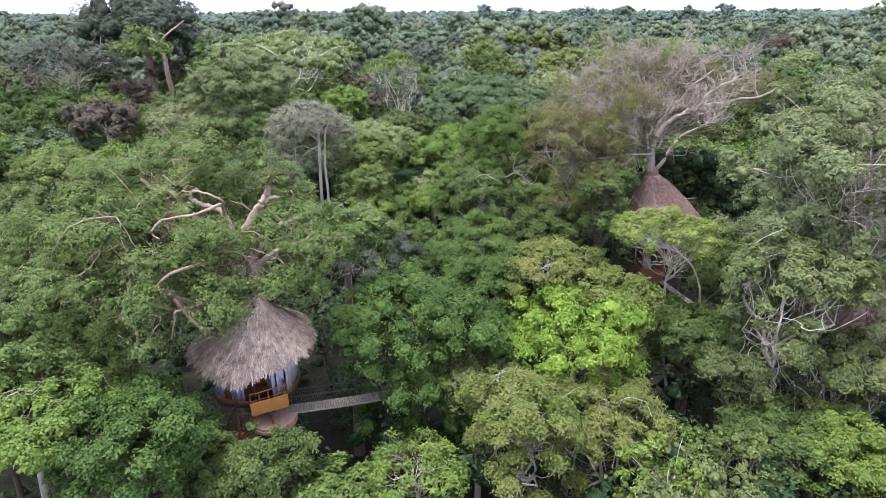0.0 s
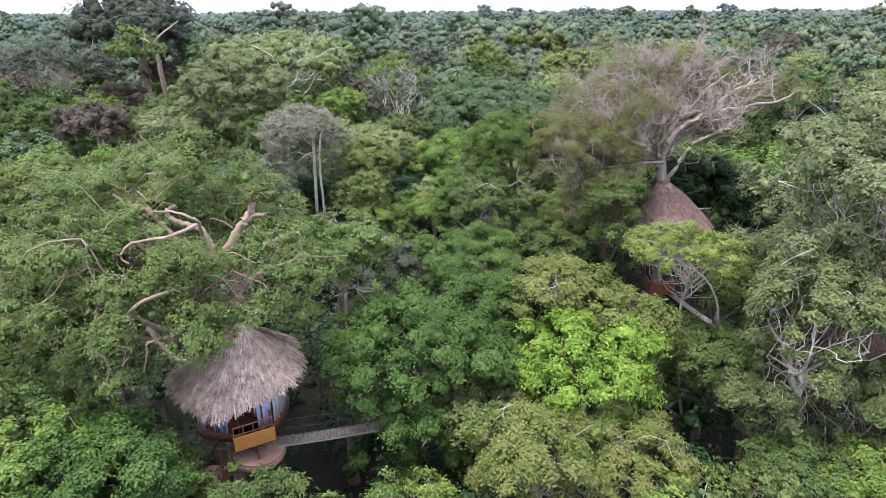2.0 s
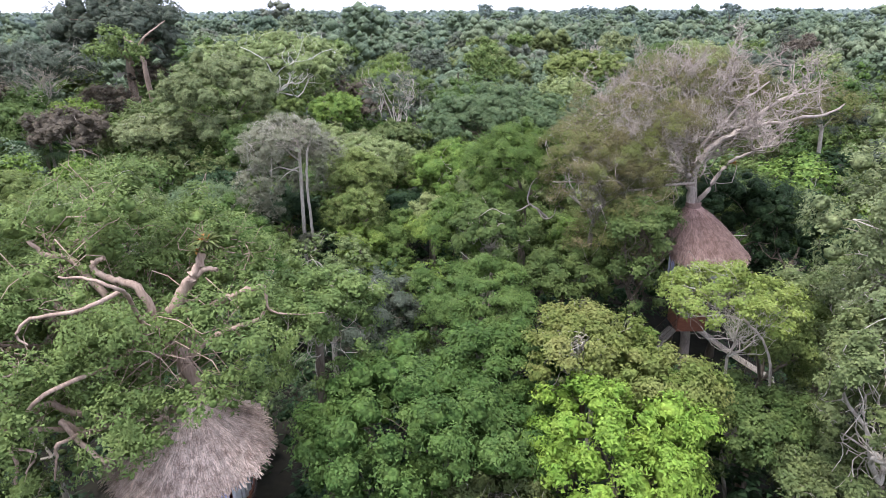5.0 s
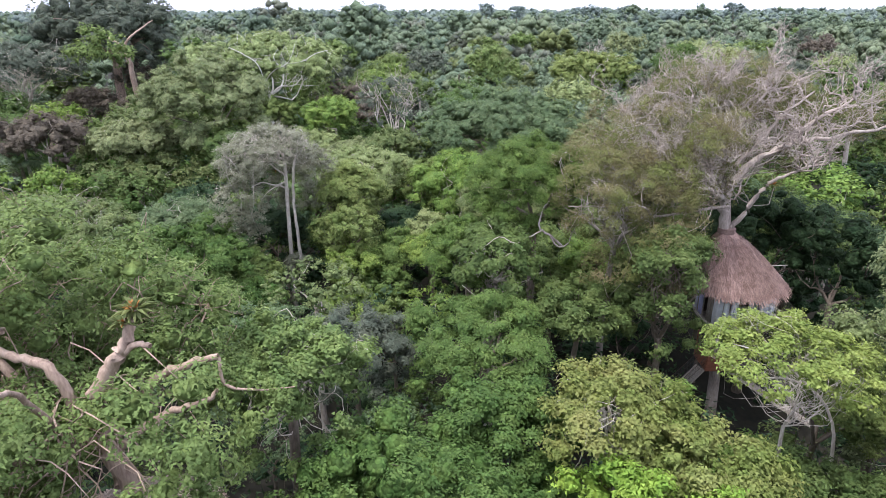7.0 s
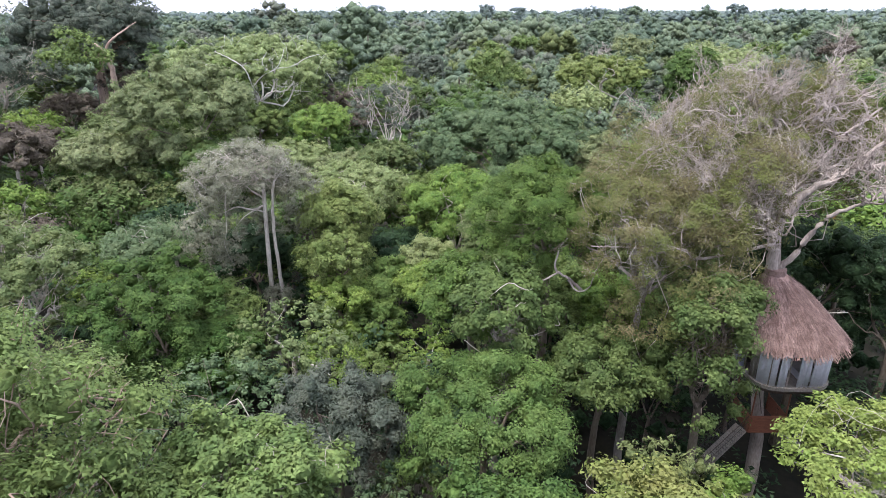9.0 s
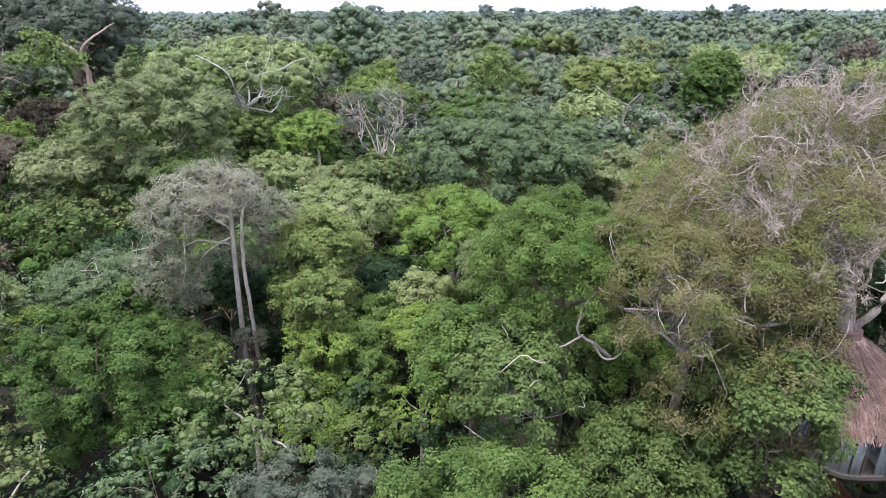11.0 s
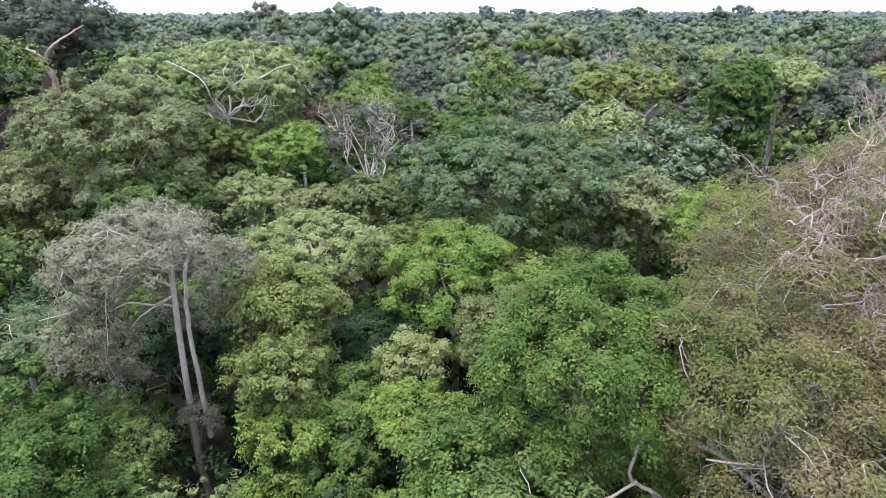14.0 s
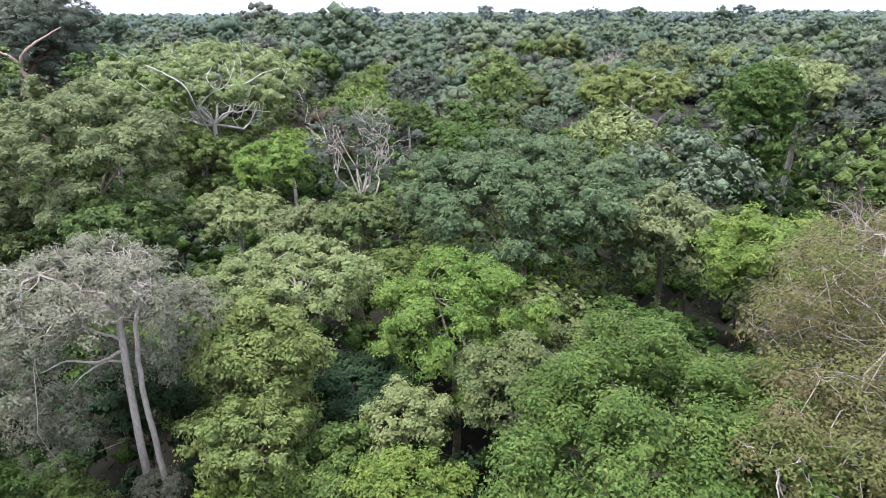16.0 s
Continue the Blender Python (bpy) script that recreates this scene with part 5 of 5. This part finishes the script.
def thatch_roof(parent, apex, eave, r, power, mat, tilt, seed, strands=9000, collar=0.25, shift=(0, 0), bow=-0.12):
    """A thatched cone: a lumpy body, courses of straw laid down the slope, and a ragged fringe."""
    rng = np.random.default_rng(seed)
    nu, nt = 14, 56

    def at(u, th):
        rr = outline(th, r, power) * (1 + 0.035 * np.sin(5 * th + seed) + 0.02 * np.sin(11 * th))
        rad = collar + (rr - collar) * u
        z = apex - (apex - eave) * ((1 - bow) * u + bow * u ** 2.0) + tilt * np.sin(th) * u + tilt * 0.8 * np.maximum(np.cos(th), 0) * u + 0.05 * np.sin(7 * th + 9 * u)
        return np.stack([np.cos(th) * rad + shift[0] * (1 - u), np.sin(th) * rad + shift[1] * (1 - u), z], -1)

    u, th = np.meshgrid(np.linspace(0, 1, nu), np.linspace(0, 2 * np.pi, nt, endpoint=False), indexing="ij")
    v = at(u, th)
    under = v[::-1].copy()
    under[..., 2] -= 0.16
    v = np.concatenate([v, under]).reshape(-1, 3)
    i, j = np.meshgrid(np.arange(2 * nu - 1), np.arange(nt), indexing="ij")
    i, j = i.ravel(), j.ravel()
    k = (j + 1) % nt
    f = np.stack([i * nt + j, (i + 1) * nt + j, (i + 1) * nt + k, i * nt + k], 1)
    roof = piece("roof", mesh_of("roof", v, f, mat, True), parent)
    # straw courses
    su = np.sqrt(rng.random(strands)) * 0.97
    su = np.where(rng.random(strands) < 0.5, np.ceil(su * 9) / 9 - 0.02 * rng.random(strands), su)
    sth = rng.random(strands) * 2 * np.pi
    a = at(su, sth)
    down = unit(at(np.minimum(su + 0.06, 1.05), sth + rng.normal(size=strands) * 0.02) - a)
    ln = rng.uniform(0.25, 0.7, (strands, 1))
    side = unit(np.cross(down, np.array([0, 0, 1.0])))
    lift = np.cross(side, down)
    lift *= np.sign(lift[:, 2:3])
    w = rng.uniform(0.015, 0.04, (strands, 1))
    h0, h1 = rng.uniform(0.01, 0.05, (strands, 1)), rng.uniform(0.03, 0.11, (strands, 1))
    q = np.stack([a - side * w + lift * h0, a + side * w + lift * h0, a + down * ln + side * w * 0.7 + lift * h1, a + down * ln - side * w * 0.7 + lift * h1], 1)
    tagged(piece("thatch", mesh_of("thatch", q.reshape(-1, 3), np.arange(strands * 4).reshape(-1, 4), mat), roof), "dry palm straw laid in courses")
    # fringe
    n = 1500
    fth = rng.random(n) * 2 * np.pi
    a = at(np.full(n, 0.985) + rng.uniform(-0.02, 0.03, n), fth)
    out = np.stack([np.cos(fth), np.sin(fth), np.zeros(n)], 1)
    down = unit(out * rng.uniform(-0.1, 0.5, (n, 1)) + np.array([0, 0, -1.0]) + rng.normal(size=(n, 3)) * 0.12)
    side = np.stack([-np.sin(fth), np.cos(fth), np.zeros(n)], 1)
    ln, w = rng.uniform(0.15, 0.42, (n, 1)), rng.uniform(0.012, 0.035, (n, 1))
    q = np.stack([a - side * w, a + side * w, a + down * ln + side * w * 0.4, a + down * ln - side * w * 0.4], 1)
    tagged(piece("fringe", mesh_of("fringe", q.reshape(-1, 3), np.arange(n * 4).reshape(-1, 4), mat), roof), "ragged hanging straw edge")
    return roof


def curtain(parent, a0, a1, r, power, z0, z1, mat, label=""):
    """A gathered cloth panel that hangs along the wall line from one angle to another."""
    n = 22
    th = np.linspace(a0, a1, n)
    rr = outline(th, r, power) + 0.035 * np.sin(np.linspace(0, 30 * abs(a1 - a0) + 6, n))
    rows = []
    for z, k in ((z1, 1.0), ((z0 + z1) / 2, 1.004), (z0, 0.995)):
        rows.append(np.stack([np.cos(th) * rr * k, np.sin(th) * rr * k, np.full(n, z)], 1))
    back = [row * np.array([0.992, 0.992, 1]) for row in rows[::-1]]
    v = np.concatenate(rows + back)
    i, j = np.meshgrid(np.arange(5), np.arange(n - 1), indexing="ij")
    i, j = i.ravel(), j.ravel()
    f = np.stack([i * n + j, i * n + j + 1, (i + 1) * n + j + 1, (i + 1) * n + j], 1)
    return piece("curtain", mesh_of("curtain", v, f, mat, True), parent, label)


def slab(name, r, power, z0, z1, mat, parent, label="", inner=0.0):
    """A floor that follows the wall line."""
    n = 40
    bm = bmesh.new()
    th = np.linspace(0, 2 * np.pi, n, endpoint=False)
    rr = outline(th, r, power)
    lo = [bm.verts.new((math.cos(t) * q, math.sin(t) * q, z0)) for t, q in zip(th, rr)]
    hi = [bm.verts.new((math.cos(t) * q, math.sin(t) * q, z1)) for t, q in zip(th, rr)]
    bm.faces.new(hi)
    bm.faces.new(lo[::-1])
    for i in range(n):
        bm.faces.new((lo[i], lo[(i + 1) % n], hi[(i + 1) % n], hi[i]))
    return part(name, bm, mat, parent, label)


def bridge(label, start, end, width=0.8, rail=1.05):
    """A plank footbridge with netted sides and rope handrails."""
    a, b = Vector(start), Vector(end)
    thing = tagged(new("footbridge"), label, "bridge")
    thing.location = a
    along = b - a
    length = along.length
    d = along.normalized()
    side = Vector((-d.y, d.x, 0)).normalized()
    n = int(length / 0.16)
    for i in range(n):
        sag = -0.18 * math.sin(math.pi * i / n)
        p = d * (i + 0.5) * length / n + Vector((0, 0, sag))
        bm = bmesh.new()
        bmesh.ops.create_cube(bm, size=1.0, matrix=Matrix.Translation(p) @ d.to_track_quat("X", "Z").to_matrix().to_4x4() @ Matrix.Diagonal((length / n * 0.93, width, 0.04, 1)))
        part("plank", bm, "wood_grey", thing)
    for s in (-1, 1):
        o = side * s * width / 2
        for name, h, size in (("handrail", rail, 0.04), ("rope", rail * 0.55, 0.025), ("stringer", -0.06, 0.10)):
            pts = [d * length * u + o + Vector((0, 0, h - 0.18 * math.sin(math.pi * u))) for u in np.linspace(0, 1, 9)]
            piece(name, mesh_of(name, *tube(pts, [size / 2] * 9, 5), "wood_dark" if name != "stringer" else "wood_grey", True), thing)
        tubes = []
        for u in np.arange(0.1, length, 0.14):
            for lean in (-0.22, 0.22):
                q = d * u + o + Vector((0, 0, -0.18 * math.sin(math.pi * u / length)))
                tubes.append(tube([q, q + d * lean * 0.5 + Vector((0, 0, rail * 0.5)), q + d * lean + Vector((0, 0, rail))], [0.006] * 3, 3))
        piece("netting", mesh_of("netting", *joined(tubes), "netting"), thing, "dark mesh netting")
    return thing


def railing(parent, points, z, height=0.95, gap=0.5, mat="wood_red"):
    """Posts, two rails and balusters along a line of points."""
    for (ax, ay), (bx, by) in zip(points, points[1:]):
        beam("rail", (ax, ay, z + height), (bx, by, z + height), 0.08, mat, parent)
        beam("rail", (ax, ay, z + height * 0.55), (bx, by, z + height * 0.55), 0.05, mat, parent)
        n = max(1, int(math.hypot(bx - ax, by - ay) / gap))
        for i in range(n + 1):
            u = i / n
            beam("post", (ax + (bx - ax) * u, ay + (by - ay) * u, z), (ax + (bx - ax) * u, ay + (by - ay) * u, z + height), 0.07, mat, parent)


def hut_one():
    hut = tagged(new("treehouse"), "thatched treehouse with blue curtains and an orange wooden balcony", "treehouse")
    hut.location = (-11.3, 28.8, 0.3)
    thatch_roof(hut, 14.75, 11.5, 3.35, 1.75, "thatch", 0.40, 3, strands=12000, collar=0.12, shift=(0.8, -0.9))
    floor = 8.9
    slab("floor", 2.35, 2.6, floor - 0.2, floor, "wood_red", hut)
    slab("skirt", 2.42, 2.6, floor - 0.42, floor - 0.2, "wood_dark", hut)
    for k in range(12):
        t = 2 * math.pi * k / 12 + 0.2
        q = float(outline(np.array(t), 2.25, 2.6))
        beam("post", (math.cos(t) * q, math.sin(t) * q, floor), (math.cos(t) * q, math.sin(t) * q, 11.7), 0.11, "wood_dark", hut)
    top = 11.6
    for a0, a1, mat in ((-1.95, -1.62, "curtain_blue"), (-0.95, -0.62, "curtain_blue"), (-0.55, 0.15, "curtain_white"), (0.25, 1.1, "curtain_white"), (1.3, 2.6, "curtain_white"), (2.7, 3.6, "curtain_white"), (3.75, 4.1, "curtain_blue")):
        curtain(hut, a0, a1, 2.28, 2.6, floor + 0.02, top, mat)
    inner = block("partition", (-1.5, -0.4, floor), (1.5, -0.28, top), "wood_orange", hut, "varnished wooden inner wall")
    block("door", (0.25, -0.47, floor), (1.05, -0.41, floor + 2.0), "wood_red", hut, "dark red wooden door")
    # balcony on the front
    bal = tagged(new("balcony"), "orange varnished board balcony with red rails")
    bal.parent, bal.location, bal.rotation_euler = hut, (1.15, -2.25, floor), (0, 0, 0.5)
    block("balcony_floor", (-1.0, -0.55, -0.16), (1.0, 0.75, 0), "wood_red", bal)
    block("balcony_front", (-1.05, -0.66, -0.34), (1.05, -0.6, 0.50), "wood_orange", bal, "orange varnished boards")
    railing(bal, ((-1.0, -0.5), (1.0, -0.5), (1.0, 0.7)), 0, 1.0, 0.5)
    beam("beam", (-2.3, -2.75, floor - 0.55), (1.9, -2.75, floor - 0.55), 0.2, "wood_dark", hut)
    beam("beam", (-2.2, -1.5, floor - 0.55), (2.2, -1.5, floor - 0.55), 0.2, "wood_dark", hut)
    beam("beam", (-1.6, -3.0, floor - 0.55), (-1.6, 1.5, floor - 0.55), 0.2, "wood_dark", hut)
    beam("beam", (1.5, -3.0, floor - 0.55), (1.5, 1.5, floor - 0.55), 0.2, "wood_dark", hut)
    for px, py in ((-1.6, -2.75), (-0.5, -2.75), (1.5, -2.75), (-1.6, 1.2), (1.5, 1.2)):
        beam("stilt", (px, py, 5.2), (px, py, floor - 0.5), 0.16, "wood_red", hut)
    beam("brace", (-1.4, -2.7, 7.0), (-0.3, -2.9, floor + 0.4), 0.10, "wood_dark", hut)
    beam("pole", (-0.25, -2.45, 12.0), (0.55, -3.2, 11.1), 0.05, "bark_pale", hut, "bare white stick lying on the straw", 6)
    # lower landing ring and stair
    ring = tagged(new("stair_landing"), "round pink-brown wooden landing with stairs under a treehouse", "landing")
    ring.location = (-10.0, 26.8, 0.25)
    slab("landing", 1.3, 2.0, 7.55, 7.7, "deck_pink", ring)
    slab("rim", 1.36, 2.0, 7.36, 7.55, "deck_pink", ring)
    slab("lower_landing", 0.9, 3.0, 6.2, 6.32, "deck_pink", ring).location = (-2.55, -0.5, 0)
    for i in range(7):
        u = i / 7
        block("step", (-2.0 + 0.2 * i, -0.9, 6.35 + 0.19 * i), (-1.74 + 0.2 * i, -0.1, 6.40 + 0.19 * i), "wood_red", ring, bevel=0.006)
    for s in (-0.95, -0.05):
        beam("stringer", (-2.1, s, 6.2), (-0.5, s, 7.6), 0.12, "wood_red", ring)
        beam("handrail", (-2.1, s, 7.15), (-0.5, s, 8.55), 0.07, "wood_red", ring)
    railing(ring, ((-3.3, -1.3), (-1.8, -1.3), (-1.8, -1.0)), 6.3, 0.95, 0.5)
    railing(ring, ((-3.3, 0.3), (-3.3, -1.3)), 6.3, 0.95, 0.5)
    for px, py in ((-3.2, -1.2), (-1.9, 0.2), (0.3, -1.0), (0.9, 0.8)):
        beam("stilt", (px, py, -0.4), (px, py, 7.4 if px > -1 else 6.2), 0.18, "wood_dark", ring, sides=8)
    bridge("grey plank footbridge with dark netting leading to a treehouse", (-9.2, 27.4, 8.0), (0.5, 29.6, 8.5))


def hut_two():
    hut = tagged(new("treehouse"), "thatched treehouse with white curtains built round a giant trunk", "treehouse")
    hut.location = (19.75, 50.0, -0.27)
    thatch_roof(hut, 16.6, 13.25, 2.66, 3.0, "thatch_red", 0.10, 8, strands=12000, collar=0.45, shift=(-1.3, 0.1), bow=0.22)
    floor, top = 10.5, 13.3
    slab("floor", 2.22, 3.6, floor - 0.16, floor, "wood_grey", hut)
    slab("skirt", 2.1, 3.6, floor - 0.4, floor - 0.16, "wood_dark", hut)
    slab("sill", 2.25, 3.6, floor, floor + 0.07, "wood_grey", hut)
    for k in range(16):
        t = 2 * math.pi * k / 16 + 0.1
        q = float(outline(np.array(t), 2.12, 3.6))
        beam("post", (math.cos(t) * q, math.sin(t) * q, floor), (math.cos(t) * q, math.sin(t) * q, top), 0.10, "wood_grey", hut)
    for a0, a1, mat in ((-3.52, -3.1, "curtain_blue"), (-2.54, -2.12, "curtain_white"), (-2.08, -1.9, "curtain_white"), (-1.62, -1.34, "curtain_white"), (-1.28, -0.7, "curtain_white"),
                        (-0.62, 0.4, "curtain_white"), (0.5, 1.6, "curtain_white"), (1.7, 2.7, "curtain_white")):
        curtain(hut, a0, a1, 2.14, 3.6, floor + 0.05, top, mat)
    curtain(hut, -2.8, -2.58, 2.13, 3.6, floor + 0.05, top, "wood_grey", "weathered grey wooden wall panel").name = "wall_panel"
    block("partition", (-1.9, 0.5, floor), (1.9, 0.62, top), "wood_dark", hut, "dark wooden inner wall")
    block("bed", (0.4, -1.6, floor), (1.5, 0.3, floor + 0.5), "curtain_white", hut, "white made bed")
    beam("pole", (1.1, -0.8, 14.5), (2.6, -0.9, 14.6), 0.05, "bark_pale", hut, "pale stick poking out of the thatch", 6)
    slab("collar", 0.55, 2.0, 16.5, 16.85, "thatch_red", hut, "bound straw collar round the trunk").location = (-1.3, 0.1, 0)
    for s in (-1, 1):
        beam("hanger", (1.9 * s, -1.7, floor - 0.2), (1.0 * s, -1.0, 8.0), 0.05, "wood_dark", hut)
    # landing box on the trunk
    box_thing = tagged(new("stair_landing"), "boxed reddish wooden landing fixed round a thick trunk", "landing")
    box_thing.location = (19.2, 50.0, 0)
    block("landing_floor", (-1.05, -1.05, 6.45), (1.05, 1.05, 6.57), "wood_dark", box_thing)
    for a, b in (((-1.05, -1.09, 6.4), (1.05, -1.05, 7.6)), ((-1.09, -1.05, 6.4), (-1.05, 1.05, 7.6)), ((1.05, -1.05, 6.4), (1.09, 1.05, 7.6))):
        block("side_panel", a, b, "wood_red", box_thing)
    for px in (-1.02, 1.02):
        for py in (-1.02, 1.02):
            beam("post", (px, py, 6.4), (px, py, 10.3), 0.11, "wood_red", box_thing)
    bridge("grey plank footbridge sloping down from a trunk landing", (18.0, 49.5, 6.4), (12.4, 47.4, 2.2))
    bridge("grey plank footbridge running down into the trees", (20.0, 49.5, 6.4), (25.4, 47.0, 3.2))


def hut_three():
    hut = tagged(new("treehouse"), "reddish thatched treehouse half hidden behind leafy boughs", "treehouse")
    hut.location = (28.0, 34.6, -2.0)
    thatch_roof(hut, 15.6, 11.6, 3.0, 2.6, "thatch_red", 0.1, 12, strands=7000, collar=0.2)
    slab("floor", 2.3, 2.8, 8.9, 9.1, "wood_red", hut)
    for k in range(8):
        t = 2 * math.pi * k / 8 + 0.2
        q = float(outline(np.array(t), 2.15, 2.8))
        beam("post", (math.cos(t) * q, math.sin(t) * q, 9.1), (math.cos(t) * q, math.sin(t) * q, 11.9), 0.12, "wood_dark", hut)
    for a0 in (0.3, 1.9, 3.4, 4.6):
        curtain(hut, a0, a0 + 1.0, 2.2, 2.8, 9.12, 11.8, "curtain_white")
    beam("stilt", (0, 0, 1.9), (0, 0, 8.9), 0.6, "wood_dark", hut, "thick dark supporting trunk", 8)


hut_one()
hut_two()
hut_three()
